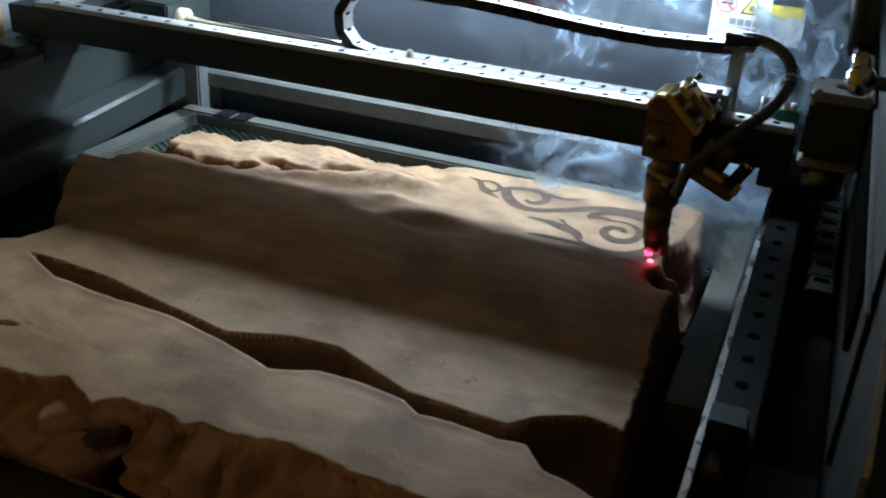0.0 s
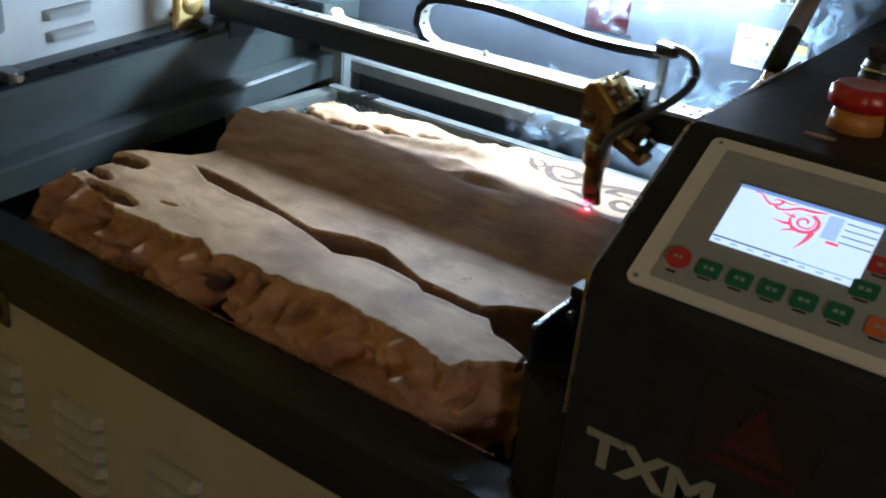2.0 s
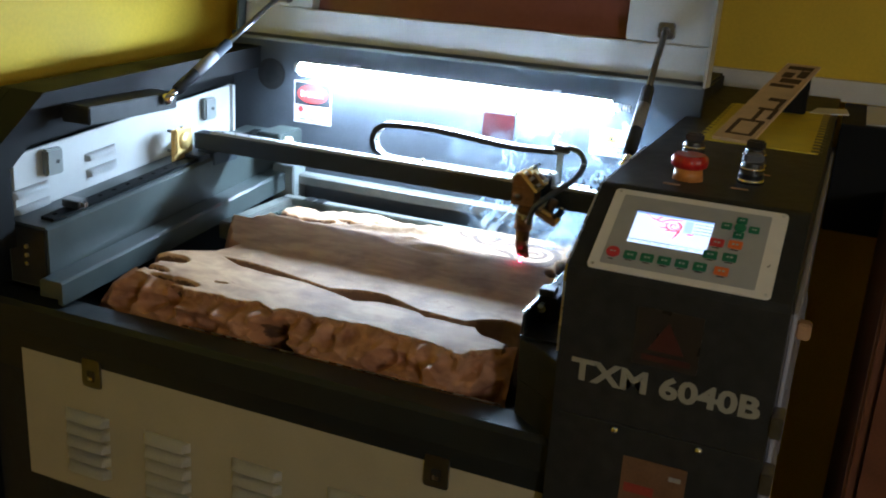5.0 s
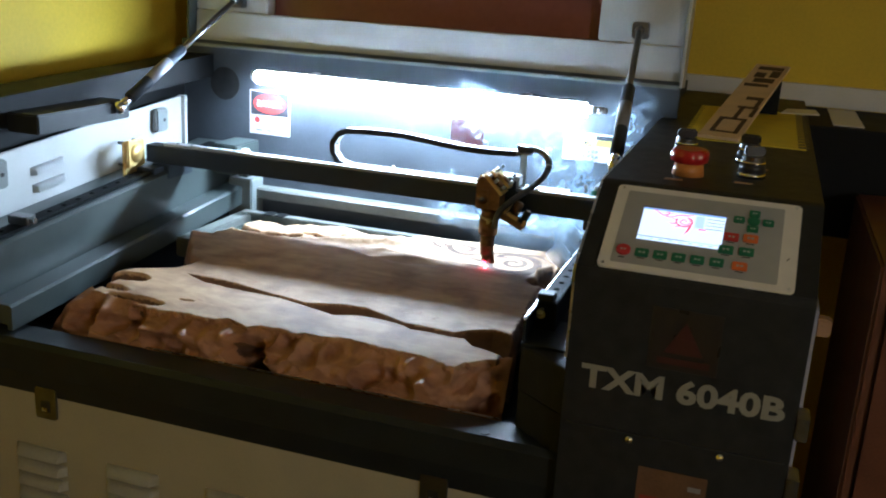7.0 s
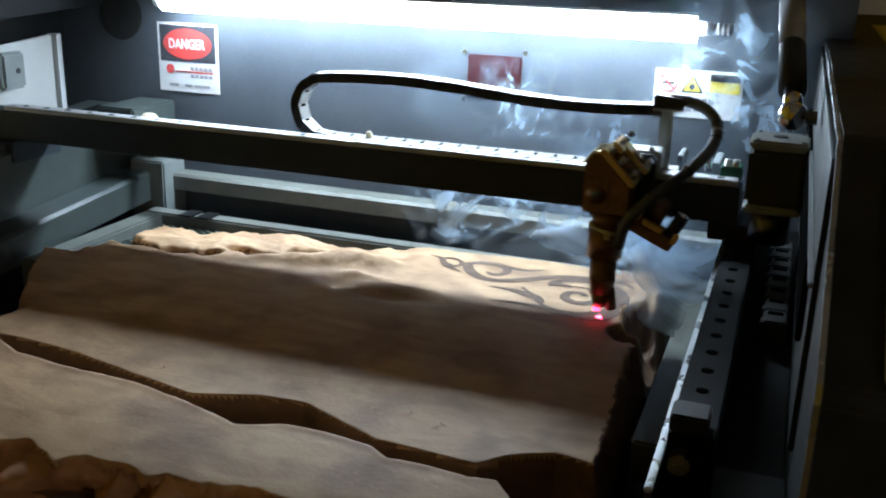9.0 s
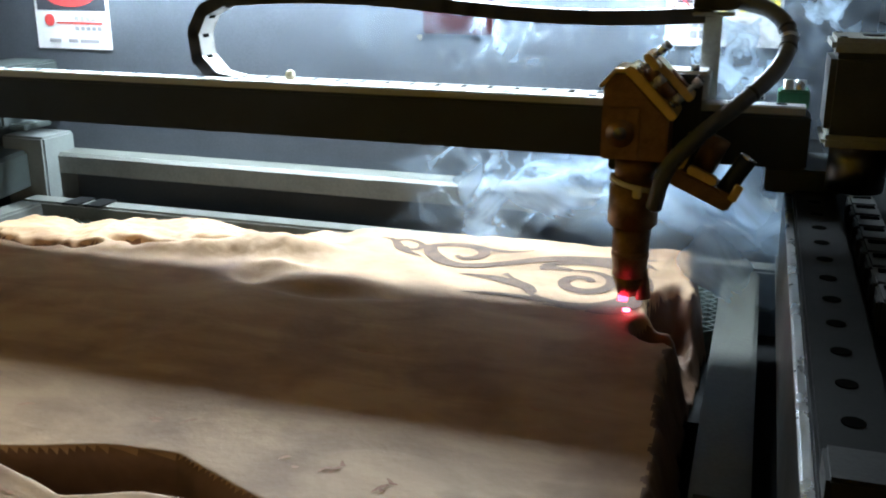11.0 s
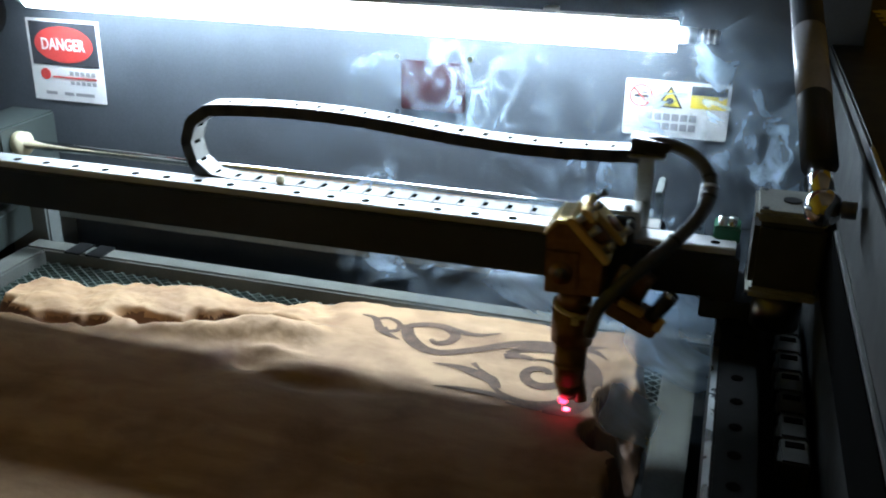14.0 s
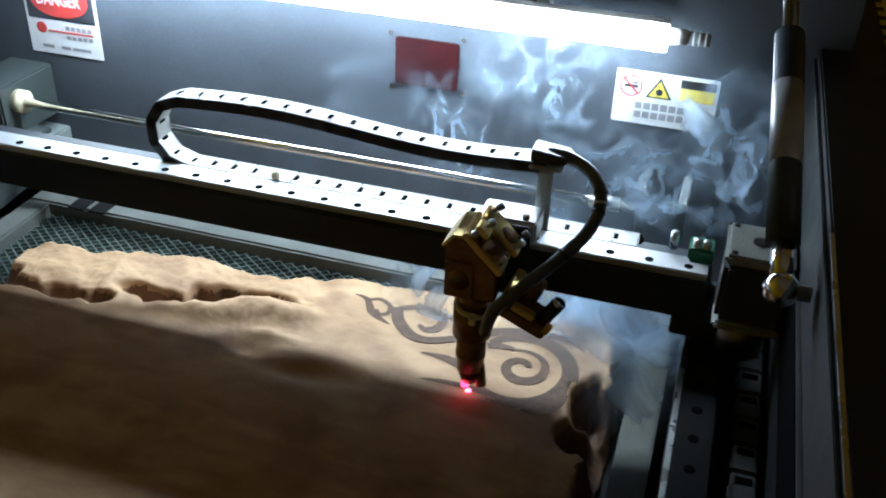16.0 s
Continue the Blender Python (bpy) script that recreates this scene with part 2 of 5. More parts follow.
def box(x0, x1, y0, y1, z0, z1, bevel=0.0, bm=None, m=None):
    bm = bm or bmesh.new()
    t = Matrix.Translation(((x0 + x1) / 2, (y0 + y1) / 2, (z0 + z1) / 2)) @ Matrix.Diagonal((x1 - x0, y1 - y0, z1 - z0, 1))
    g = bmesh.ops.create_cube(bm, size=1, matrix=t)
    if bevel:
        es = {e for v in g["verts"] for e in v.link_edges}
        g = bmesh.ops.bevel(bm, geom=list(es), offset=bevel, segments=2, affect="EDGES")
    if m is not None:
        bmesh.ops.transform(bm, matrix=m, verts=list({v for v in g["verts"]}))
    return bm


def cyl(p, q, r, r2=None, seg=24, bm=None, bevel=0.0):
    bm = bm or bmesh.new()
    p, q = Vector(p), Vector(q)
    t = Matrix.Translation((p + q) / 2) @ (q - p).to_track_quat("Z", "Y").to_matrix().to_4x4()
    g = bmesh.ops.create_cone(bm, cap_ends=True, segments=seg, radius1=r, radius2=r if r2 is None else r2, depth=(q - p).length, matrix=t)
    if bevel:
        es = [e for e in {e for v in g["verts"] for e in v.link_edges} if len(e.link_faces) == 2 and e.calc_face_angle(0) > 1]
        bmesh.ops.bevel(bm, geom=es, offset=bevel, segments=2, affect="EDGES")
    return bm


def ball(c, r, bm=None, seg=20):
    bm = bm or bmesh.new()
    bmesh.ops.create_uvsphere(bm, u_segments=seg, v_segments=seg // 2, radius=r, matrix=Matrix.Translation(c))
    return bm


def prism(profile, axis, a, b, bevel=0.0):
    """Extrude a closed outline along an axis from a to b; outline pairs are the two other axes in order."""
    bm = bmesh.new()
    def put(u, v, w):
        return {"x": (w, u, v), "y": (u, w, v), "z": (u, v, w)}[axis]
    lo = [bm.verts.new(put(u, v, a)) for u, v in profile]
    hi = [bm.verts.new(put(u, v, b)) for u, v in profile]
    n = len(profile)
    bm.faces.new(lo)
    bm.faces.new(hi[::-1])
    for i in range(n):
        bm.faces.new((lo[i], hi[i], hi[(i + 1) % n], lo[(i + 1) % n]))
    bmesh.ops.recalc_face_normals(bm, faces=bm.faces)
    if bevel:
        bmesh.ops.bevel(bm, geom=list(bm.edges), offset=bevel, segments=2, affect="EDGES")
    return bm


def smooth_path(pts, n=8):
    pts = [Vector(p) for p in pts]
    out = []
    for i in range(len(pts) - 1):
        p0, p1, p2, p3 = pts[max(i - 1, 0)], pts[i], pts[i + 1], pts[min(i + 2, len(pts) - 1)]
        for k in range(n):
            t = k / n
            out.append(0.5 * (2 * p1 + (p2 - p0) * t + (2 * p0 - 5 * p1 + 4 * p2 - p3) * t * t + (3 * p1 - p0 - 3 * p2 + p3) * t ** 3))
    return out + [pts[-1]]


def hose(pts, r, seg=10, bm=None, wrap=0.0):
    """A tube along a path; wrap sinks every fourth ring to show its windings."""
    bm = bm or bmesh.new()
    rings = []
    for i, p in enumerate(pts):
        d = (pts[min(i + 1, len(pts) - 1)] - pts[max(i - 1, 0)]).normalized()
        q = d.to_track_quat("Z", "Y")
        rk = r * (1 - wrap * (i % 4 == 0))
        rings.append([bm.verts.new(p + q @ Vector((rk * math.cos(2 * math.pi * k / seg), rk * math.sin(2 * math.pi * k / seg), 0))) for k in range(seg)])
    for a, b in zip(rings, rings[1:]):
        for k in range(seg):
            bm.faces.new((a[k], a[(k + 1) % seg], b[(k + 1) % seg], b[k]))
    bm.faces.new(rings[0][::-1])
    bm.faces.new(rings[-1])
    return bm


def flat(outline, m, thick=0.0004):
    """A thin plate with that outline in the plane of m."""
    bm = bmesh.new()
    top = [bm.verts.new(m @ Vector((u, v, thick))) for u, v in outline]
    low = [bm.verts.new(m @ Vector((u, v, 0))) for u, v in outline]
    bm.faces.new(top)
    bm.faces.new(low[::-1])
    n = len(outline)
    for i in range(n):
        bm.faces.new((low[i], low[(i + 1) % n], top[(i + 1) % n], top[i]))
    bmesh.ops.recalc_face_normals(bm, faces=bm.faces)
    return bm


def rect(u0, u1, v0, v1, r=0.0, n=4):
    if not r:
        return [(u0, v0), (u1, v0), (u1, v1), (u0, v1)]
    out = []
    for cx, cy, a0 in ((u1 - r, v0 + r, -90), (u1 - r, v1 - r, 0), (u0 + r, v1 - r, 90), (u0 + r, v0 + r, 180)):
        for k in range(n + 1):
            a = radians(a0 + 90 * k / n)
            out.append((cx + r * math.cos(a), cy + r * math.sin(a)))
    return out


def disc(cu, cv, r, n=28, ry=None):
    return [(cu + r * math.cos(2 * math.pi * k / n), cv + (ry or r) * math.sin(2 * math.pi * k / n)) for k in range(n)]


def letters(name, text, height, m, material, parent, label, wide=None, thick=0.0006, fat=0.0):
    c = bpy.data.curves.new(name, "FONT")
    c.body, c.size, c.extrude, c.offset = text, height / 0.7, thick, fat
    c.resolution_u = 3
    ob = new(name, c)
    me = bpy.data.meshes.new_from_object(ob)
    bpy.data.objects.remove(ob)
    xs = [v.co.x for v in me.vertices]
    w = max(xs) - min(xs)
    s = wide / w if wide else 1
    me.transform(Matrix.Diagonal((s, 1, 1, 1)) @ Matrix.Translation((-min(xs), 0, 0)))
    me.transform(m)
    me.materials.append(material)
    ob = new(name, me)
    ob.parent = parent
    return tagged(ob, label)


def ribbon(path, widths, zf, thick=0.0):
    """A flat stroke along a plan path, laid on the height zf(x, y)."""
    bm = bmesh.new()
    rows = []
    for i, p in enumerate(path):
        d = (path[min(i + 1, len(path) - 1)] - path[max(i - 1, 0)])
        nrm = Vector((-d.y, d.x, 0)).normalized()
        w = widths[i]
        row = []
        for k in (-1, -0.33, 0.33, 1):
            q = p + nrm * (w * k)
            row.append(bm.verts.new((q.x, q.y, zf(q.x, q.y))))
        rows.append(row)
    for a, b in zip(rows, rows[1:]):
        for k in range(3):
            bm.faces.new((a[k], a[k + 1], b[k + 1], b[k]))
    bmesh.ops.recalc_face_normals(bm, faces=bm.faces)
    if bm.faces and sum(f.normal.z for f in bm.faces) < 0:
        bmesh.ops.reverse_faces(bm, faces=bm.faces)
    return bm


# ---- room ----
def room():
    def wall(name, bm, m, label, cat="wall"):
        return tagged(part(name, bm, m), label, cat, kind="structure")
    wall("floor", box(-0.66, 2.6, -2.6, 0.9, -0.1, 0.0), M_FLOOR, "brown tiled floor under the machine", "floor")
    wall("wall_west", box(-0.72, -0.62, -2.6, 0.9, 0.0, 2.5), M_WALL, "yellow painted wall beside the machine")
    wall("wall_north", box(-0.72, 2.7, 0.8, 0.9, 0.0, 2.5), M_WALL, "yellow painted wall behind the machine")
    wall("wall_east", box(2.6, 2.7, -2.6, 0.9, 0.0, 2.5), M_WALL, "yellow painted side wall")
    wall("wall_south", box(-0.72, 2.7, -2.7, -2.6, 0.0, 2.5), M_WALL, "yellow painted wall")
    wall("ceiling", box(-0.72, 2.7, -2.7, 1.0, 2.5, 2.6), M_CEIL, "pale plaster ceiling", "ceiling")
    wall("trim", box(-0.6, 1.2, 0.77, 0.797, 0.965, 1.006, 0.004), M_TRIM, "white painted rail along the yellow wall", "trim")

    # Unseen lamp on the south wall, added to light the machine's front.
    lamp = empty("wall_lamp", "unseen round warm lamp with a white rim, added to light the machine's front", "wall lamp")
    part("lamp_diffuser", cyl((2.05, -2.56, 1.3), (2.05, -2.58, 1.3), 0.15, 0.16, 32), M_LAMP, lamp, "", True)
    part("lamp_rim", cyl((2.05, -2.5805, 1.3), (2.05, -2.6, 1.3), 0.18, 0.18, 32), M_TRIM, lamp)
    cb = empty("wooden_cupboard", "brown varnished wooden cupboard beside the machine", "cupboard")
    part("cupboard_body", box(0.572, 1.07, 0.0, 0.465, 0.0, 0.86, 0.004), M_BROWN, cb)
    part("cupboard_door", box(0.587, 0.817, -0.0065, -0.0005, 0.06, 0.83, 0.003), M_BROWN, cb)
    part("cupboard_door", box(0.825, 1.055, -0.0065, -0.0005, 0.06, 0.83, 0.003), M_BROWN, cb)


room()

# ---- the engraving machine ----
machine = empty("laser_engraver", "black and cream laser engraving machine with its lid open", "laser engraver")


def plate_m(origin, u, v):
    u, v = Vector(u).normalized(), Vector(v).normalized()
    w = u.cross(v)
    m = Matrix((u, v, w)).transposed().to_4x4()
    m.translation = origin
    return m


FRONT = plate_m((0, -0.413, 0), (1, 0, 0), (0, 0, 1))


def louver(u0, u1, v, m, parent, h=0.014, depth=0.009):
    """A pressed louvre: a half-round hood with its lower edge open."""
    bm = bmesh.new()
    n, k = 10, 5
    grid = []
    for i in range(n + 1):
        s = i / n
        e = min(1, 8 * min(s, 1 - s)) ** 0.5
        row = []
        for j in range(k + 1):
            a = math.pi / 2 * j / k
            row.append(bm.verts.new(m @ Vector((u0 + (u1 - u0) * s, v + h * math.cos(a), depth * e * math.sin(a)))))
        grid.append(row)
    for i in range(n):
        for j in range(k):
            bm.faces.new((grid[i][j], grid[i + 1][j], grid[i + 1][j + 1], grid[i][j + 1]))
    bmesh.ops.solidify(bm, geom=bm.faces[:], thickness=0.0008)
    bmesh.ops.recalc_face_normals(bm, faces=bm.faces)
    return bm


def latch(u, v, m, parent):
    p = part("latch", flat(rect(u - 0.015, u + 0.015, v - 0.02, v + 0.02, 0.003), m, 0.003), M_DKSTEEL, parent, "dark metal push latch")
    part("latch_slot", flat(rect(u - 0.006, u + 0.006, v - 0.011, v + 0.004, 0.001), m @ Matrix.Translation((0, 0, 0.0032)), 0.001), M_PRBLACK, p)
    part("latch_tongue", flat(rect(u - 0.004, u + 0.004, v - 0.009, v - 0.004, 0.0005), m @ Matrix.Translation((0, 0, 0.0045)), 0.001), M_STEEL, p)


def cabinet():
    # lower cabinet carcass
    part("carcass", box(-0.555, 0.262, -0.405, 0.60, 0.06, 0.69, 0.004), M_BLACK, machine, "black steel lower cabinet")
    fp = part("front_panel", box(-0.487, 0.266, -0.4125, -0.4055, 0.470, 0.689, 0.002), M_CREAM, machine, "cream steel front panel with louvres")
    for c in (-0.375, -0.2435, -0.107, 0.031):
        for k in range(5):
            # Hoods coloured paler than the panel to stand for light on their slope.
            part("louvre", louver(c - 0.037, c + 0.037, 0.581 - 0.0195 * k, FRONT, fp, 0.0125, 0.011), M_TRIM, fp)
    latch(-0.362, 0.655, FRONT, fp)
    latch(0.134, 0.655, FRONT, fp)
    # front sill
    part("front_sill", prism([(-0.418, 0.692), (-0.418, 0.725), (-0.411, 0.731), (-0.372, 0.731), (-0.368, 0.727), (-0.368, 0.60), (-0.40, 0.60)], "x", -0.556, 0.262), M_SILL, machine, "dark green-grey front sill")
    part("sill_lip", box(-0.25, 0.187, -0.3697, -0.3677, 0.7312, 0.7325), M_STEEL, machine, "worn bright sill lip")
    part("sill_hole", cyl((0.182, -0.4035, 0.7305), (0.182, -0.4035, 0.7318), 0.005), M_PRBLACK, machine)
    # left side
    part("side_wall", prism([(-0.415, 0.06), (-0.415, 0.735), (-0.43, 0.80), (-0.43, 0.925), (-0.33, 0.998), (0.60, 1.03), (0.60, 0.06)], "x", -0.575, -0.556), M_DARKIN, machine, "black steel side wall")
    part("side_rim", prism([(-0.43, 0.80), (-0.43, 0.925), (-0.33, 0.998), (0.182, 1.022), (0.182, 0.985), (-0.325, 0.96), (-0.395, 0.905), (-0.395, 0.80)], "x", -0.555, -0.498), M_DARKIN, machine, "dark rim round the opening")
    part("rim_bracket", box(-0.50, -0.45, -0.30, -0.115, 0.955, 0.98, 0.002), M_BLACK, machine, "black stop bracket")
    rise = lambda y: 0.083 * (y + 0.38)
    def climb(bm):
        for v in bm.verts:
            v.co.z += rise(v.co.y)
        return bm
    wp = part("inner_panel", climb(box(-0.536, -0.530, -0.362, 0.1325, 0.80, 0.911, 0.001)), M_INNER, machine, "white inner side panel")
    im = plate_m((-0.53, 0, 0), (0, 1, 0.083), (0, -0.083, 1))
    for y, z in ((-0.297, 0.895), (0.062, 0.922)):
        lp = part("panel_latch", box(-0.53, -0.518, y - 0.016, y + 0.016, z - 0.019, z + 0.019, 0.003), M_LEDGE, wp, "grey plastic latch")
        part("latch_dimple", cyl((-0.5182, y + 0.004, z), (-0.5172, y + 0.004, z), 0.003, seg=12), M_PRBLACK, lp)
    for y, z in ((-0.262, 0.8865), (-0.262, 0.862), (-0.122, 0.9035), (-0.122, 0.879)):
        part("louvre", louver(y - 0.034, y + 0.034, z - 0.007, im, wp, 0.012, 0.007), M_INNER, wp)
    part("panel_edge", climb(box(-0.538, -0.524, 0.1328, 0.140, 0.80, 0.911)), M_INNER, machine)
    part("rail_cover", climb(prism([(-0.528, 0.829), (-0.462, 0.829), (-0.457, 0.825), (-0.457, 0.742), (-0.528, 0.742)], "y", -0.380, 0.18)), M_GREEN, machine, "dark green-grey cover over the left rail")
    part("side_rail", climb(box(-0.489, -0.466, -0.36, 0.15, 0.8292, 0.834, 0.0008)), M_RAIL, machine, "dark side rail")
    sr = machine.children[-1]
    for k in range(17):
        y = -0.345 + 0.029 * k
        part("rail_hole", climb(cyl((-0.4775, y, 0.8336), (-0.4775, y, 0.8344), 0.0032, seg=12)), M_HOLE, sr)
    st = part("rail_stop", climb(box(-0.492, -0.462, -0.318, -0.300, 0.8342, 0.845, 0.001)), M_DKSTEEL, machine, "small rail end stop")
    part("stop_screw", climb(cyl((-0.464, -0.309, 0.8395), (-0.456, -0.309, 0.8395), 0.004, seg=14)), M_STEEL, st)
    part("cover_end", climb(box(-0.522, -0.461, -0.3835, -0.3805, 0.745, 0.826)), M_BLACK, machine)
    for z in (0.775, 0.787, 0.799):
        part("end_screw", climb(cyl((-0.492, -0.3835, z), (-0.492, -0.386, z), 0.003, seg=12)), M_STEEL, machine)
    part("left_ledge", climb(prism([(-0.4565, 0.742), (-0.4565, 0.764), (-0.452, 0.767), (-0.422, 0.767), (-0.418, 0.764), (-0.418, 0.735), (-0.426, 0.735), (-0.426, 0.742)], "y", -0.40, 0.179)), M_GREEN, machine, "green-grey folded ledge")
    # floor and inner walls of the work bay
    part("bay_floor", box(-0.555, 0.262, -0.37, 0.20, 0.69, 0.70), M_DARKIN, machine, "dark bay floor")
    part("back_plate", box(-0.56, 0.285, 0.182, 0.19, 0.69, 1.045, 0.001), M_BACK, machine, "slate-grey inner back plate")
    part("back_ledge", prism([(0.1818, 0.806), (0.160, 0.806), (0.157, 0.803), (0.157, 0.788), (0.1818, 0.788)], "x", -0.41, 0.25), M_TRAYGREY, machine, "grey folded back ledge")
    part("corner_post", box(-0.445, -0.400, 0.140, 0.1815, 0.74, 0.822, 0.002), M_LEDGE, machine)
    part("rear_body", box(-0.555, 0.262, 0.191, 0.60, 0.69, 1.015, 0.004), M_BLACK, machine, "black rear body")
    part("hole_cover", cyl((-0.475, 0.1805, 0.975), (-0.475, 0.184, 0.975), 0.028), M_BLACK, machine, "black round blanking plate")


cabinet()


def housing():
    # control housing with its sloped keypad face
    prof = [(-0.43, 0.06), (-0.43, 0.925), (-0.428, 0.931), (-0.322, 0.990), (-0.315, 0.992), (0.60, 0.992), (0.60, 0.06)]
    h = part("control_housing", prism(prof, "x", 0.262, 0.472, 0.0012), M_BLACK, machine, "black steel control housing")
    part("side_skin", box(0.4722, 0.478, -0.39, 0.55, 0.30, 0.912, 0.002), M_SIDE, machine, "pale blue-grey louvred side panel")
    sk = machine.children[-1]
    sm = plate_m((0.478, 0, 0), (0, 1, 0), (0, 0, 1))
    for yc in (-0.30, -0.12):
        for zc in (0.83, 0.70):
            for k in range(4):
                part("louvre", louver(yc - 0.034, yc + 0.034, zc - 0.02 * k, sm, sk, 0.011, 0.005), M_SIDE, sk)
    part("wood_block", box(0.4782, 0.492, -0.373, -0.357, 0.880, 0.897, 0.002), M_TAN, machine, "small wooden block handle")
    part("hinge", box(0.472, 0.483, -0.433, -0.405, 0.80, 0.822, 0.001), M_DKSTEEL, machine)
    part("hinge", box(0.472, 0.483, -0.433, -0.405, 0.74, 0.762, 0.001), M_DKSTEEL, machine)
    hm = plate_m((0, -0.43, 0), (1, 0, 0), (0, 0, 1))
    letters("model_lettering", "TXM 6040B", 0.0215, hm @ Matrix.Translation((0.2775, 0.8155, 0.0002)), M_LETTER, machine, "silver model lettering", 0.184, fat=0.0011)
    sg = part("warning_sticker", flat(rect(0.336, 0.399, 0.845, 0.904, 0.002), hm, 0.0004), mat("dark_sticker", (0.022, 0.018, 0.018), 0.3), machine, "dark warning sticker")
    part("sticker_triangle", flat([(0.35, 0.862), (0.385, 0.862), (0.3675, 0.893)], hm @ Matrix.Translation((0, 0, 0.0005)), 0.0003), mat("dull_red_print", (0.06, 0.015, 0.015), 0.4), sg)
    part("sticker_bar", flat(rect(0.345, 0.392, 0.851, 0.857), hm @ Matrix.Translation((0, 0, 0.0005)), 0.0003), mat("dim_red_print", (0.05, 0.012, 0.012), 0.4), sg)
    part("housing_seam", box(0.268, 0.468, -0.4312, -0.4298, 0.7745, 0.776), M_PRBLACK, machine)
    for x in (0.329, 0.412):
        part("screw", ball((x, -0.43, 0.769), 0.0042), M_CHROME, machine, "chrome dome screw", True)
    mt = part("meter_sticker", flat(rect(0.341, 0.405, 0.69, 0.744, 0.001), hm, 0.0006), mat("amber_sticker", (0.13, 0.07, 0.04), 0.4), machine, "amber and red instruction sticker")
    part("sticker_bar", flat(rect(0.345, 0.375, 0.705, 0.715), hm @ Matrix.Translation((0, 0, 0.0007)), 0.0003), mat("faded_red_print", (0.22, 0.03, 0.025), 0.4), mt)
    part("sticker_bar", flat(rect(0.388, 0.4, 0.728, 0.733), hm @ Matrix.Translation((0, 0, 0.0007)), 0.0003), M_PRGREY, mt)
    # worn bright edge along the housing's corner
    part("worn_edge", prism([(-0.4312, 0.84), (-0.4312, 0.9255), (-0.4288, 0.9318), (-0.3225, 0.9911), (-0.10, 0.9932), (-0.10, 0.9920), (-0.3215, 0.9898), (-0.4278, 0.9305), (-0.4298, 0.9253), (-0.4298, 0.84)], "x", 0.2608, 0.2628), M_STEEL, machine, "worn bright edge")
    # edge strips and bracket at the bay's side
    part("inner_face", box(0.2596, 0.2618, -0.33, 0.18, 0.856, 0.985, 0.0005), M_BLACK, machine, "black inner face of the housing")
    part("edge_strip", box(0.2568, 0.2594, -0.30, 0.15, 0.895, 0.935, 0.0006), M_HOLE, machine)
    part("inner_fold", box(0.2572, 0.2594, -0.345, -0.06, 0.9352, 0.9375, 0.0004), M_DKSTEEL, machine, "worn fold edge")
    part("corner_box", prism([(0.2065, -0.38), (0.2615, -0.42), (0.2615, -0.33), (0.2065, -0.33)], "z", 0.775, 0.823, 0.001), M_BLACK, machine, "black corner box under the right rail")
    part("corner_plate", prism([(0.206, -0.381), (0.262, -0.381), (0.262, -0.30), (0.21, -0.30)], "z", 0.8232, 0.826), M_SILL, machine, "folded steel corner plate")
    part("sill_corner", prism([(0.2068, -0.378), (0.262, -0.42), (0.262, -0.33), (0.2068, -0.33)], "z", 0.7312, 0.775, 0.001), M_BLACK, machine)


housing()


SLOPE_O = Vector((0, -0.428, 0.931))
SLOPE_V = Vector((0, 0.106, 0.059)).normalized()


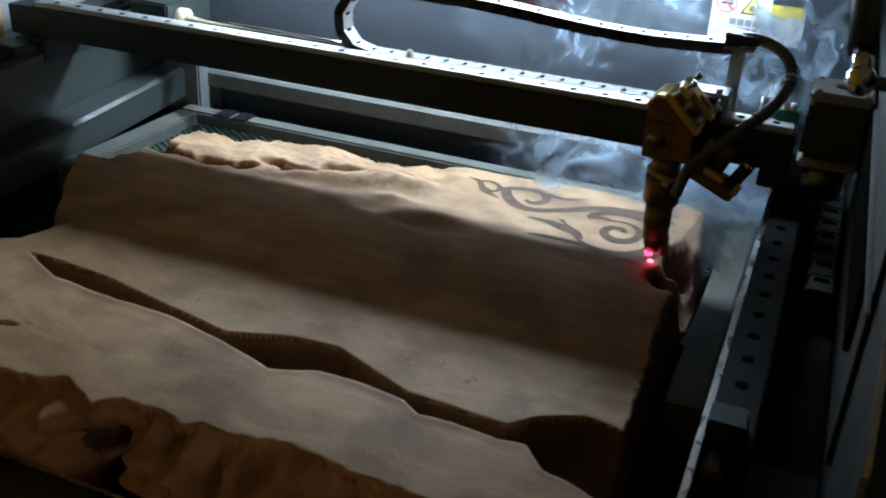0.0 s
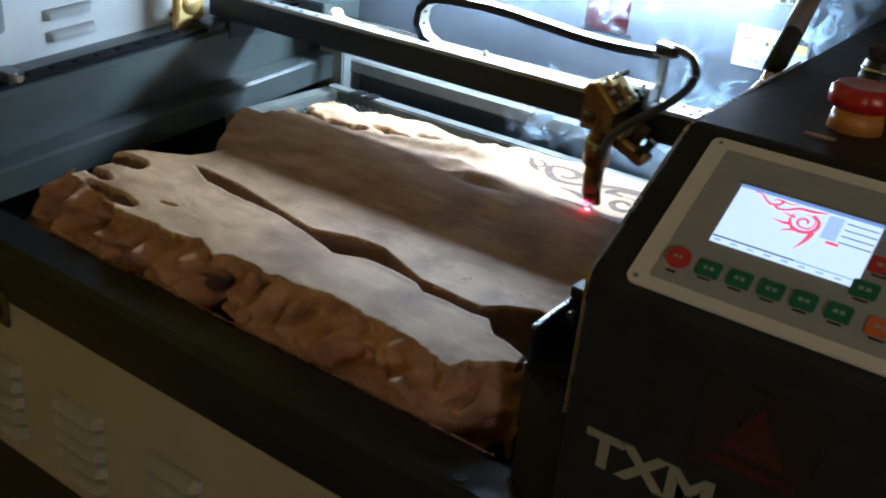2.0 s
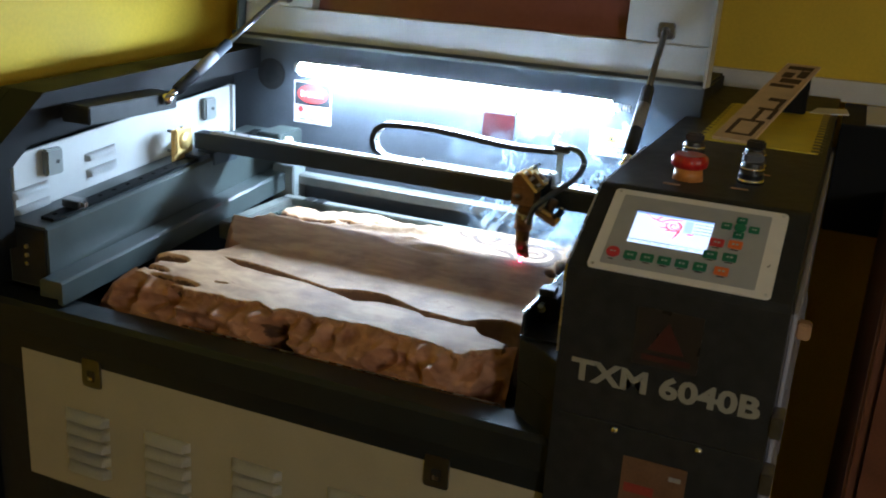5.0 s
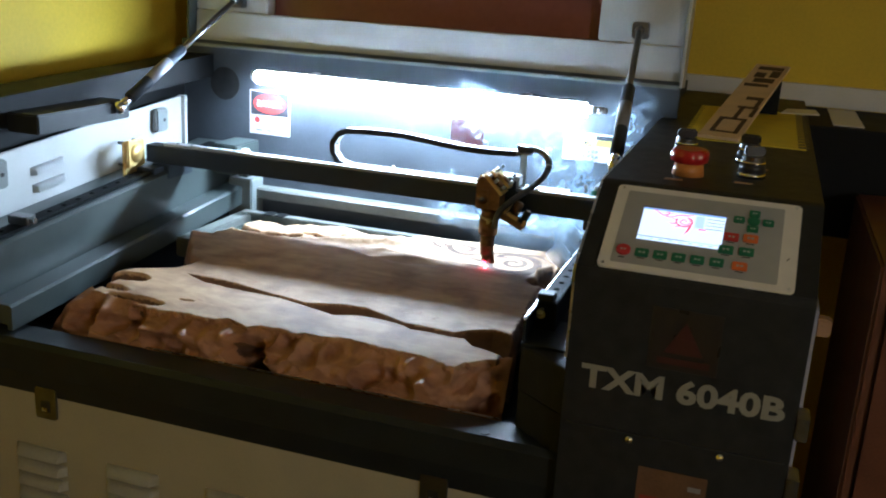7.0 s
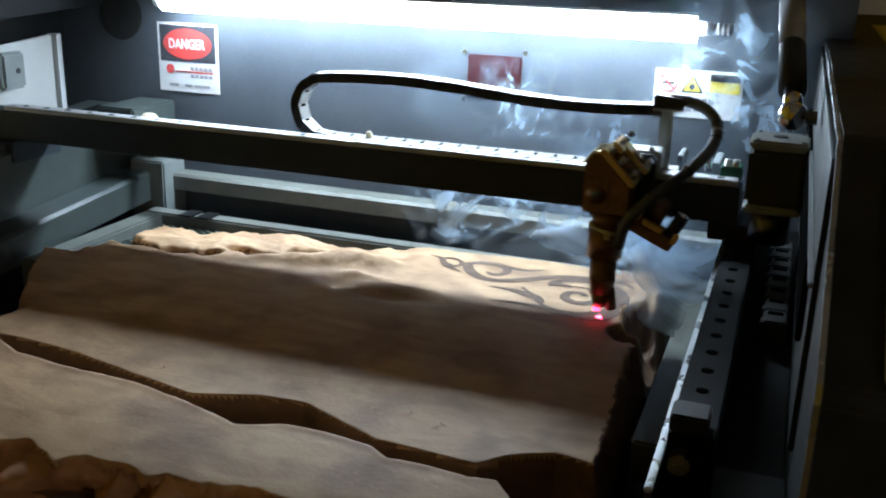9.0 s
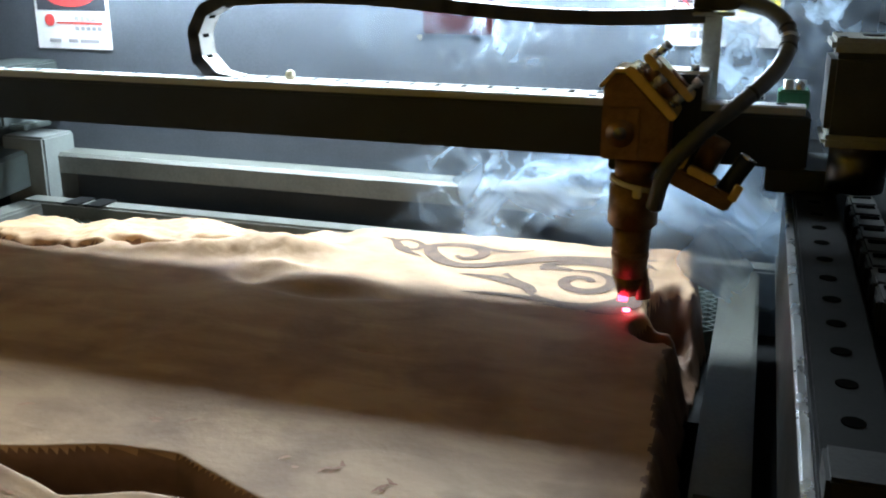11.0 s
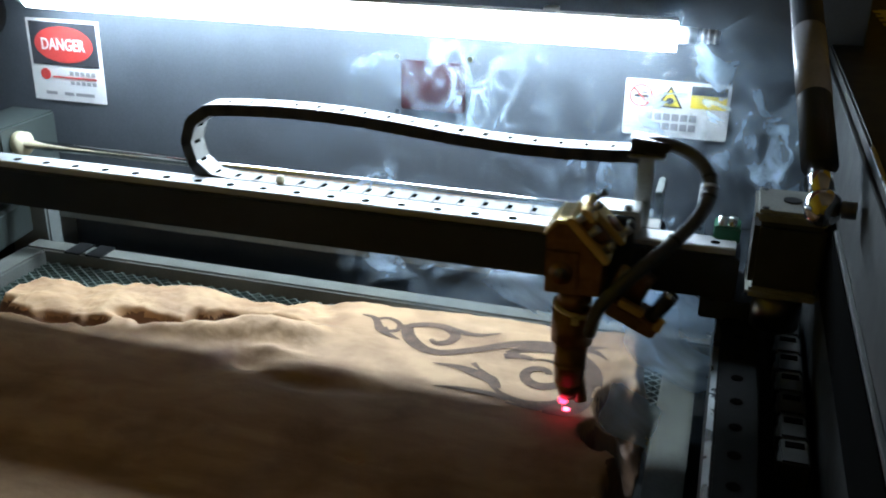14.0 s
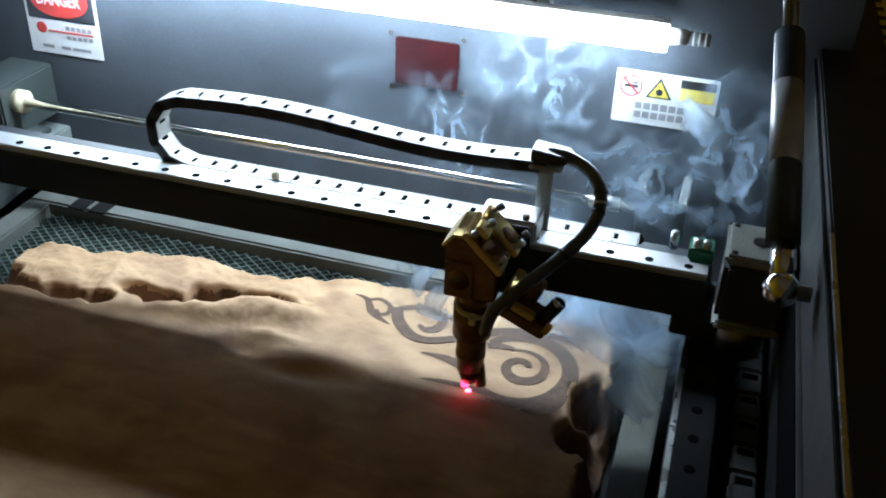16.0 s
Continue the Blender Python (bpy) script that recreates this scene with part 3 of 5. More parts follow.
def keypad():
    m = plate_m(SLOPE_O, (1, 0, 0), SLOPE_V)
    up = lambda d: m @ Matrix.Translation((0, 0, d))
    pad = part("keypad", flat(rect(0.2805, 0.4525, 0.0015, 0.1165, 0.005), up(0.0003), 0.0024), M_KEYPAD, machine, "pale keypad with a lit screen")
    part("keypad_field", flat(rect(0.2915, 0.4375, 0.0085, 0.1085, 0.002), up(0.0028), 0.0003), M_KEYIN, pad)
    sc = part("screen", flat(rect(0.310, 0.386, 0.0425, 0.0865), up(0.0032), 0.0004), M_SCREEN, pad, "lit white screen with a red pattern")
    part("screen_frame", flat(rect(0.3085, 0.3875, 0.0868, 0.0885), up(0.0032), 0.0005), M_PRGREY, pad)
    part("screen_bar", flat(rect(0.310, 0.386, 0.0842, 0.0863), up(0.0037), 0.0002), M_SCRBLUE, sc)
    part("screen_bar", flat(rect(0.3105, 0.354, 0.0462, 0.0470), up(0.0037), 0.0002), M_SCRDARK, sc)
    part("screen_bar", flat(rect(0.354, 0.3855, 0.0462, 0.0468), up(0.0037), 0.0002), M_SCRBLUE, sc)
    part("screen_field", flat(rect(0.3595, 0.3675, 0.066, 0.0825), up(0.0037), 0.0002), M_SCRPALE, sc)
    part("screen_bar", flat(rect(0.3635, 0.3700, 0.0632, 0.0650), up(0.0041), 0.0002), M_SCRRED, sc)
    for v in (0.0665, 0.071, 0.0755, 0.080):
        part("screen_line", flat(rect(0.369, 0.3855, v, v + 0.0005), up(0.0037), 0.0002), M_SCRDARK, sc)
    for k in range(8):
        part("screen_tick", flat(rect(0.312 + 0.009 * k, 0.3155 + 0.009 * k, 0.0438, 0.0446), up(0.0037), 0.0002), M_SCRBLUE, sc)
    # the red scroll pattern on the screen
    def stroke(pts, ws):
        p = smooth_path([(a, b, 0) for a, b in pts], 6)
        w = np.interp(np.linspace(0, 1, len(p)), np.linspace(0, 1, len(ws)), ws)
        bm = ribbon(p, [0.78 * v for v in w], lambda x, y: 0)
        bmesh.ops.transform(bm, matrix=up(0.0041), verts=bm.verts)
        part("screen_pattern", bm, M_SCRRED, sc)
    cu, cv = 0.3495, 0.0725
    ring = lambda r0, r1, a0, a1, n: [(cu + (r0 + (r1 - r0) * k / n) * math.cos(radians(a0 + (a1 - a0) * k / n)), cv + 0.92 * (r0 + (r1 - r0) * k / n) * math.sin(radians(a0 + (a1 - a0) * k / n))) for k in range(n + 1)]
    stroke(ring(0.0076, 0.0070, 150, 430, 14), [0.0006, 0.0013, 0.0014, 0.0010])
    stroke(ring(0.0062, 0.0014, 100, -380, 18), [0.0002, 0.0007, 0.0009, 0.0006])
    stroke([(0.3305, 0.0790), (0.3335, 0.0765), (0.338, 0.0772), (0.344, 0.0806), (0.351, 0.0812), (0.3585, 0.0828)], [0.0006, 0.0010, 0.0008, 0.0011, 0.0012, 0.0003])
    stroke([(0.3185, 0.0838), (0.3225, 0.0830), (0.326, 0.0800), (0.329, 0.0782), (0.333, 0.0792), (0.3345, 0.0815), (0.332, 0.0825), (0.330, 0.0810)], [0.0003, 0.0008, 0.0010, 0.0008, 0.0004])
    stroke([(0.334, 0.0825), (0.339, 0.0817), (0.343, 0.0836)], [0.0007, 0.0005, 0.0001])
    stroke([(0.3555, 0.0675), (0.354, 0.061), (0.3505, 0.0535)], [0.0021, 0.0013, 0.0001])
    stroke([(0.343, 0.0690), (0.339, 0.0683), (0.334, 0.0690)], [0.0015, 0.0009, 0.0001])
    stroke([(0.344, 0.0740), (0.3405, 0.0745), (0.3365, 0.0755)], [0.0011, 0.0006, 0.0001])
    stroke([(0.347, 0.0660), (0.343, 0.0645), (0.3405, 0.0625)], [0.0013, 0.0007, 0.0001])
    def key(u, v, w, h, mt, name="key", caption=True):
        k = part(name, flat(rect(u - w, u + w, v - h, v + h, 0.0014), up(0.0032), 0.0012), mt, pad)
        part("key_mark", flat(rect(u - w * 0.45, u - w * 0.08, v - h * 0.22, v + h * 0.22), up(0.0045), 0.0002), M_KEYMARK, k)
        part("key_mark", flat(rect(u + w * 0.08, u + w * 0.45, v - h * 0.22, v + h * 0.22), up(0.0045), 0.0002), M_KEYMARK, k)
        if caption:
            part("key_caption", flat(rect(u - w * 0.55, u + w * 0.55, v - h - 0.0022, v - h - 0.0010), up(0.0032), 0.0002), M_PRBLACK, pad)
    k = part("stop_key", flat(disc(0.3010, 0.0245, 0.0066), up(0.0032), 0.0018), M_REDKEY, pad, "round red key")
    part("key_mark", flat(rect(0.2985, 0.3003, 0.0237, 0.0253), up(0.0051), 0.0002), M_KEYMARK, k)
    part("key_mark", flat(rect(0.3015, 0.3033, 0.0237, 0.0253), up(0.0051), 0.0002), M_KEYMARK, k)
    part("key_caption", flat(rect(0.2980, 0.3035, 0.0148, 0.0160), up(0.0032), 0.0002), M_PRBLACK, pad)
    for i, u in enumerate((0.318, 0.3345, 0.351, 0.3675, 0.3845)):
        key(u, 0.0240 + 0.0002 * i, 0.0062, 0.0050, M_GREENKEY, "green_key")
    for u, v, mt in ((0.3935, 0.0605, M_REDKEY), (0.4105, 0.0615, M_ORANGE), (0.3905, 0.0430, M_GREENKEY), (0.4085, 0.0435, M_GREENKEY), (0.4045, 0.0240, M_ORANGE)):
        key(u, v, 0.0066, 0.0050, mt)
    for du, dv in ((0, 0.0105), (0, -0.0105), (0.0130, 0), (-0.0130, 0)):
        key(0.411 + du, 0.0855 + dv, 0.0050, 0.0042, M_GREENKEY, "arrow_key", False)
    part("arrow_key", flat(disc(0.411, 0.0855, 0.0056), up(0.0032), 0.0016), M_GREENKEY, pad)
    for u, v in ((0.2855, 0.1125), (0.4475, 0.1125), (0.4475, 0.0055), (0.2855, 0.0055)):
        part("screw", flat(disc(u, v, 0.0015, 14), up(0.0027), 0.0006), M_STEEL, pad)
    part("scuff", flat([(0.4432, 0.0405), (0.4440, 0.0400), (0.4462, 0.0440), (0.4455, 0.0443)], up(0.0028), 0.0002), M_PRBLACK, pad)


keypad()


def controls():
    top = 0.992
    ex, ey = 0.339, -0.247
    e = part("emergency_stop", cyl((ex, ey, top), (ex, ey, top + 0.013), 0.0165, 0.0148, 28), mat("amber_collar", (0.55, 0.22, 0.05), 0.4), machine, "red mushroom emergency stop on an amber collar", True)
    bm = bmesh.new()
    rings = []
    for r, z, notch in ((0.0150, 0.013, 0), (0.0195, 0.0155, 0.9), (0.0202, 0.0205, 1), (0.0192, 0.0255, 0.8), (0.0165, 0.0280, 0.2), (0.0120, 0.0272, 0), (0.0060, 0.0268, 0)):
        ring = []
        for k in range(48):
            a = 2 * math.pi * k / 48
            q = r - 0.0022 * notch * max(0.0, math.cos(6 * a)) ** 3
            ring.append(bm.verts.new((ex + q * math.cos(a), ey + q * math.sin(a), top + z)))
        rings.append(ring)
    for a, b in zip(rings, rings[1:]):
        for k in range(48):
            bm.faces.new((a[k], a[(k + 1) % 48], b[(k + 1) % 48], b[k]))
    bm.faces.new(rings[-1])
    part("mushroom", bm, M_RED, e, "", True)
    def knob(x, y, turn):
        b = part("switch_collar", cyl((x, y, top), (x, y, top + 0.006), 0.0150, 0.0140, 28, bevel=0.001), M_CHROME, machine, "chrome switch collar", True)
        part("switch_body", cyl((x, y, top + 0.006), (x, y, top + 0.015), 0.0138, 0.0128, 24), M_PRBLACK, b, "", True)
        part("switch_ring", cyl((x, y, top + 0.015), (x, y, top + 0.0175), 0.0138, 0.0130, 24), M_CHROME, b, "", True)
        bm = cyl((0, 0, 0.0175), (0, 0, 0.0225), 0.0122, 0.0112, 24)
        box(-0.0108, 0.0108, -0.0042, 0.0042, 0.0226, 0.033, 0.002, bm)
        bmesh.ops.transform(bm, matrix=Matrix.Translation((x, y, top)) @ Matrix.Rotation(radians(turn), 4, "Z"), verts=bm.verts)
        part("switch_grip", bm, M_PRBLACK, b)
    knob(0.402, -0.218, 20)
    knob(0.396, -0.134, -10)
    knob(0.326, -0.139, 8)
    tan = mat("tan_plate", (0.35, 0.2, 0.1), 0.5)
    for x, y in ((0.328, -0.282), (0.396, -0.258), (0.41, -0.168)):
        part("name_plate", box(x - 0.009, x + 0.009, y - 0.0028, y + 0.0028, top, top + 0.0008), tan, machine)


controls()


def lid():
    m = Matrix.Translation((0, 0.186, 1.04)) @ Matrix.Rotation(radians(-4), 4, "X")
    def slab(name, x0, x1, z0, z1, y0, y1, mt, parent, label="", bevel=0.002):
        bm = box(x0, x1, y0, y1, z0, z1, bevel)
        bmesh.ops.transform(bm, matrix=m, verts=bm.verts)
        return part(name, bm, mt, parent, label)
    f = slab("lid", -0.535, 0.283, 0.0, 0.055, 0.0, 0.03, M_LIDEDGE, machine, "raised lid with a pale frame and smoked red window")
    slab("lid_frame", -0.535, -0.40, 0.0555, 0.52, 0.0, 0.03, M_LIDEDGE, f)
    slab("lid_frame", 0.155, 0.283, 0.0555, 0.52, 0.0, 0.03, M_LIDEDGE, f)
    slab("lid_frame", -0.3995, 0.1545, 0.45, 0.52, 0.0, 0.03, M_LIDEDGE, f)
    slab("lid_window", -0.41, 0.165, 0.05, 0.455, 0.031, 0.036, M_REDGLASS, f, "smoked red acrylic window", 0.0)
    slab("lid_flange", -0.54, -0.536, -0.003, 0.52, -0.02, 0.03, M_GREEN, f, "", 0.0)
    slab("lid_flange", 0.284, 0.288, -0.003, 0.52, -0.02, 0.03, M_LIDEDGE, f, "", 0.0)
    slab("lid_lip", -0.535, 0.283, -0.006, -0.0005, -0.012, 0.03, M_LEDGE, f, "", 0.001)


lid()


def strut(a, b, name="gas_strut"):
    a, b = Vector(a), Vector(b)
    d = (b - a).normalized()
    s = part(name, cyl(a + d * 0.026, a + d * 0.17, 0.0085, bevel=0.001), M_BEAM, machine, "black gas strut with a chrome rod", True)
    part("strut_rod", cyl(a + d * 0.17, b, 0.0045), M_DKSTEEL, s, "", True)
    part("strut_neck", cyl(a + d * 0.004, a + d * 0.027, 0.0058), M_CHROME, s, "", True)
    part("strut_ball", ball(a, 0.0088), M_CHROME, s, "", True)
    part("strut_ball", ball(b, 0.007), M_DKSTEEL, s, "", True)
    part("strut_label", cyl(a + d * 0.075, a + d * 0.13, 0.0087), M_PRGREY, s, "", True)
    part("strut_stud", cyl(a, a + Vector((0.014 if a.x > 0 else -0.03, 0, 0)), 0.004), M_DKSTEEL, s)
    part("strut_bracket", box(b.x - 0.012, b.x + 0.012, b.y + 0.004, b.y + 0.02, b.z - 0.012, b.z + 0.012, 0.002), M_DKSTEEL, s)


strut((0.2435, -0.119, 0.968), (0.219, 0.165, 1.115))
strut((-0.446, -0.144, 0.973), (-0.446, 0.165, 1.115))


def signs():
    y = 0.1818
    m = plate_m((0, y, 0), (1, 0, 0), (0, 0, 1))
    up = lambda d: m @ Matrix.Translation((0, 0, d))
    s = part("danger_sign", flat(rect(-0.427, -0.35, 0.895, 0.97, 0.001), m, 0.0008), M_PAPER, machine, "white danger sign with a red oval")
    part("sign_field", flat(rect(-0.424, -0.353, 0.928, 0.9675), up(0.001), 0.0003), mat("dark_sign_print", (0.035, 0.04, 0.05), 0.4), s)
    part("sign_oval", flat(disc(-0.3885, 0.9475, 0.031, 36, 0.0165), up(0.0015), 0.0003), M_PRRED, s)
    letters("sign_word", "DANGER", 0.0105, up(0.0022) @ Matrix.Translation((-0.4115, 0.9425, 0)), M_PAPER, s, "white lettering", 0.046, 0.0002, 0.0002)
    part("sign_star", flat(disc(-0.412, 0.9195, 0.0055, 10), up(0.001), 0.0003), M_PRRED, s)
    part("sign_bar", flat(rect(-0.405, -0.357, 0.9165, 0.918), up(0.001), 0.0003), M_PRRED, s)
    for k in range(5):
        part("sign_text_bar", flat(rect(-0.386 + 0.0058 * k, -0.3815 + 0.0058 * k, 0.9195, 0.9235), up(0.001), 0.0003), M_PRGREY, s)
        part("sign_text_bar", flat(rect(-0.386 + 0.0058 * k, -0.3815 + 0.0058 * k, 0.911, 0.9145), up(0.001), 0.0003), M_PRGREY, s)
    for x0, x1 in ((-0.414, -0.402), (-0.394, -0.384), (-0.382, -0.362)):
        part("sign_text_bar", flat(rect(x0, x1, 0.9005, 0.9035), up(0.001), 0.0003), M_PRGREY, s)
    w = part("warning_sign", flat(rect(0.12, 0.199, 0.9135, 0.957, 0.002), m, 0.0008), M_PAPER, machine, "white no-smoking and laser warning sign")
    ring = bmesh.new()
    a = [ring.verts.new(up(0.0014) @ Vector((u, v, 0))) for u, v in disc(0.1325, 0.9445, 0.0088, 32)]
    b = [ring.verts.new(up(0.0014) @ Vector((u, v, 0))) for u, v in disc(0.1325, 0.9445, 0.0076, 32)]
    for k in range(32):
        ring.faces.new((a[k], a[(k + 1) % 32], b[(k + 1) % 32], b[k]))
    part("sign_ring", ring, M_PRRED, w)
    part("sign_slash", flat([(0.1265, 0.9495), (0.1275, 0.9505), (0.1387, 0.9393), (0.1377, 0.9383)], up(0.0018), 0.0002), M_PRRED, w)
    part("sign_cigarette", flat(rect(0.1272, 0.138, 0.9432, 0.9452), up(0.0012), 0.0002), M_PRBLACK, w)
    part("sign_smoke", flat(rect(0.1325, 0.1375, 0.9465, 0.9477), up(0.0012), 0.0002), M_PRBLACK, w)
    part("sign_triangle", flat([(0.1445, 0.9365), (0.1645, 0.9365), (0.1545, 0.9535)], up(0.001), 0.0002), M_PRBLACK, w)
    part("sign_triangle", flat([(0.1468, 0.9378), (0.1622, 0.9378), (0.1545, 0.9508)], up(0.0014), 0.0002), M_PRYEL, w)
    part("sign_burst", flat(disc(0.1545, 0.942, 0.0028, 8), up(0.0018), 0.0002), M_PRBLACK, w)
    part("sign_caption", flat(rect(0.170, 0.1965, 0.9375, 0.9545), up(0.001), 0.0003), M_PRYEL, w)
    part("sign_caption", flat(rect(0.170, 0.1965, 0.9478, 0.9545), up(0.0014), 0.0003), M_PRBLACK, w)
    for r in range(2):
        for k in range(6):
            part("sign_text_bar", flat(rect(0.1372 + 0.0066 * k, 0.1425 + 0.0066 * k, 0.9265 - 0.0075 * r, 0.9318 - 0.0075 * r), up(0.001), 0.0003), M_PRGREY, w)
    r = part("red_cover", flat(rect(-0.063, -0.008, 0.917, 0.958, 0.003), m, 0.0015), mat("dull_red_plastic", (0.03, 0.006, 0.007), 0.5, spec=0.08), machine, "dull red square cover plate")
    for u, v in ((-0.067, 0.96), (-0.005, 0.962), (-0.066, 0.914), (-0.004, 0.916)):
        part("screw", flat(disc(u, v, 0.0022), m, 0.001), M_CHROME, r)


signs()


def led():
    s = empty("led_tube", "glowing white tube lamp on the back plate", "tube lamp")
    half = lambda a0, a1, r: [(0.1535 + r * math.cos(radians(a)), 0.9965 + r * math.sin(radians(a))) for a in [a0 + (a1 - a0) * k / 20 for k in range(21)]]
    part("tube", prism(half(125, 325, 0.0122), "x", -0.395, 0.156), M_LED, s, "glowing white tube", True)
    part("tube_spine", prism(half(-34, 124, 0.0118), "x", -0.395, 0.156), M_PAPER, s, "white tube spine", True)
    part("tube_cap", cyl((0.1562, 0.1535, 0.9965), (0.170, 0.1535, 0.9965), 0.0062, 0.0055), M_PAPER, s, "", True)
    part("tube_plug", cyl((0.1702, 0.1535, 0.9965), (0.186, 0.1535, 0.9965), 0.0045), M_PRGREY, s, "", True)
    for x in (0.1735, 0.1775, 0.182):
        part("plug_ring", cyl((x, 0.1535, 0.9965), (x + 0.0016, 0.1535, 0.9965), 0.0052, seg=16), M_PAPER, s, "", True)
    part("tube_cap", cyl((-0.405, 0.1535, 0.9965), (-0.3952, 0.1535, 0.9965), 0.0085), M_PAPER, s, "", True)
    for x in (-0.3, 0.06):
        part("tube_clip", box(x - 0.005, x + 0.005, 0.1665, 0.1817, 0.994, 1.008), M_PAPER, s)


led()


def bay():
    # honeycomb tray
    t = empty("honeycomb_bed", "grey honeycomb cutting bed in a pale metal tray frame", "cutting bed")
    part("tray_frame", box(-0.41, 0.212, 0.116, 0.136, 0.742, 0.772, 0.002), M_TRAYGREY, t)
    part("tray_frame", box(-0.41, -0.386, -0.07, 0.1155, 0.742, 0.7715, 0.002), M_TRAYGREY, t)
    # The right bar is a darker olive than the other two.
    part("tray_frame", box(0.176, 0.2, -0.19, 0.1155, 0.742, 0.7715, 0.002), M_TRAYDULL, t)
    part("tray_base", box(-0.3855, 0.1755, -0.07, 0.1155, 0.738, 0.744), M_DARKIN, t)
    bm = bmesh.new()
    step, w = 0.0085, 0.0007
    for bx0, bx1, by0, by1 in ((-0.3855, 0.1755, 0.02, 0.1155), (-0.3855, -0.33, -0.05, 0.0195)):
        for sgn in (1, -1):
            c = -0.6
            while c < 0.6:
                lo, hi = sorted(((by0 - c) / (sgn * 0.75), (by1 - c) / (sgn * 0.75)))
                xa, xb = max(bx0, lo), min(bx1, hi)
                if xb - xa > 0.003:
                    ya, yb_ = sgn * 0.75 * xa + c, sgn * 0.75 * xb + c
                    n = Vector((-sgn * 0.75, 1, 0)).normalized() * w
                    q = [bm.verts.new((x + s * n.x, y + s * n.y, z)) for x, y, s in ((xa, ya, -1), (xb, yb_, -1), (xb, yb_, 1), (xa, ya, 1)) for z in (0.745, 0.760)]
                    for f in ((1, 3, 5, 7), (0, 2, 3, 1), (4, 6, 7, 5)):
                        bm.faces.new([q[k] for k in f])
                c += step
    tagged(part("honeycomb", bm, M_HONEY, t), kind="stuff")
    for x in (-0.356, -0.334):
        part("tray_clip", box(x - 0.008, x + 0.008, 0.112, 0.1362, 0.7722, 0.7735), M_DARKIN, t)


bay()


def gantry():
    b = part("gantry_beam", prism([(-0.0115, 0.868), (-0.0115, 0.8955), (0.0145, 0.8955), (0.0150, 0.8885), (0.042, 0.8885), (0.042, 0.868)], "x", -0.50, 0.215, 0.001), M_BEAM, machine, "black anodised gantry beam")
    part("linear_rail", prism([(-0.0075, 0.8957), (-0.0075, 0.899), (-0.006, 0.9), (0.006, 0.9), (0.0075, 0.899), (0.0075, 0.8957)], "x", -0.47, 0.212), M_RAILTOP, b, "steel linear rail")
    for k in range(-18, 9):
        part("rail_hole", cyl((0.025 * k, 0, 0.8995), (0.025 * k, 0, 0.9003), 0.0029, seg=14), M_HOLE, b)
    part("beam_shelf", box(-0.47, 0.2, 0.0078, 0.0150, 0.8957, 0.8985, 0.0005), M_RAILTOP, b, "pale strip between rail and cable chain")
    part("chip", ball((-0.096, 0.0185, 0.9015), 0.0036, seg=8), M_BEARING, b, "cream lump on the beam")
    part("beam_foot", box(0.195, 0.232, -0.012, 0.042, 0.855, 0.8678, 0.001), M_BEAM, b)
    part("green_terminal", box(0.198, 0.214, 0.012, 0.03, 0.8957, 0.906, 0.001), mat("green_board", (0.03, 0.2, 0.1), 0.4), b, "green terminal block")
    for x, y in ((0.203, 0.017), (0.209, 0.017), (0.188, 0.022)):
        part("screw", cyl((x, y, 0.899), (x, y, 0.911), 0.0028), M_STEEL, b, "", True)
    mo = part("stepper_motor", box(0.219, 0.2575, -0.043, -0.001, 0.892, 0.931, 0.003), M_CHAINDK, b, "black stepper motor with a pale cap")
    part("motor_cap", box(0.2185, 0.258, -0.0435, -0.0005, 0.9312, 0.938, 0.002), M_TRAY, mo)
    part("motor_cap", box(0.2185, 0.258, -0.0435, -0.0005, 0.886, 0.8918, 0.002), M_TRAY, mo)
    for x, y in ((0.2235, -0.0385), (0.2535, -0.0385), (0.2235, -0.0055), (0.2535, -0.0055)):
        part("motor_screw", cyl((x, y, 0.9378), (x, y, 0.9386), 0.0018, seg=12), M_PRBLACK, mo)
    part("motor_shaft", cyl((0.238, -0.022, 0.938), (0.238, -0.022, 0.9388), 0.005, seg=18), M_PRBLACK, mo)
    part("pulley", cyl((0.238, -0.022, 0.862), (0.238, -0.022, 0.886), 0.014), M_DKSTEEL, mo, "", True)
    # right rail along the depth
    r = part("depth_rail", box(0.2095, 0.2305, -0.335, 0.15, 0.826, 0.857, 0.001), M_RAIL, machine, "dark steel depth rail")
    part("rail_edge", box(0.2065, 0.2093, -0.378, 0.15, 0.80, 0.850), M_SILL, r)
    part("rail_lip", box(0.206, 0.2093, -0.378, 0.15, 0.8502, 0.853, 0.0006), M_STEEL, r, "bright folded lip")
    for k in range(13):
        y = -0.311 + 0.025 * k
        if y < -0.02 or y > 0.05:
            part("rail_hole", cyl((0.2195, y, 0.8565), (0.2195, y, 0.8573), 0.0032, seg=14), M_HOLE, r)
    part("rail_stop", box(0.2095, 0.2265, -0.335, -0.318, 0.8575, 0.866, 0.001), M_BLACK, r)
    part("stop_screw", cyl((0.216, -0.343, 0.846), (0.216, -0.335, 0.846), 0.005), M_STEEL, r)
    part("bay_trough", box(0.2095, 0.2615, -0.335, 0.15, 0.80, 0.8255), M_DARKIN, machine)
    for k in range(8):
        y = -0.135 + 0.024 * k
        part("depth_chain_link", box(0.2425, 0.2570, y, y + 0.0225, 0.826, 0.842, 0.0012), M_CHAINDK, r)
        part("link_wing", box(0.2412, 0.2572, y + 0.002, y + 0.0125, 0.830, 0.8405, 0.0008), M_CHAINDK, r)
        part("link_slot", box(0.2452, 0.2546, y + 0.0135, y + 0.0185, 0.842, 0.8426), M_HOLE, r)
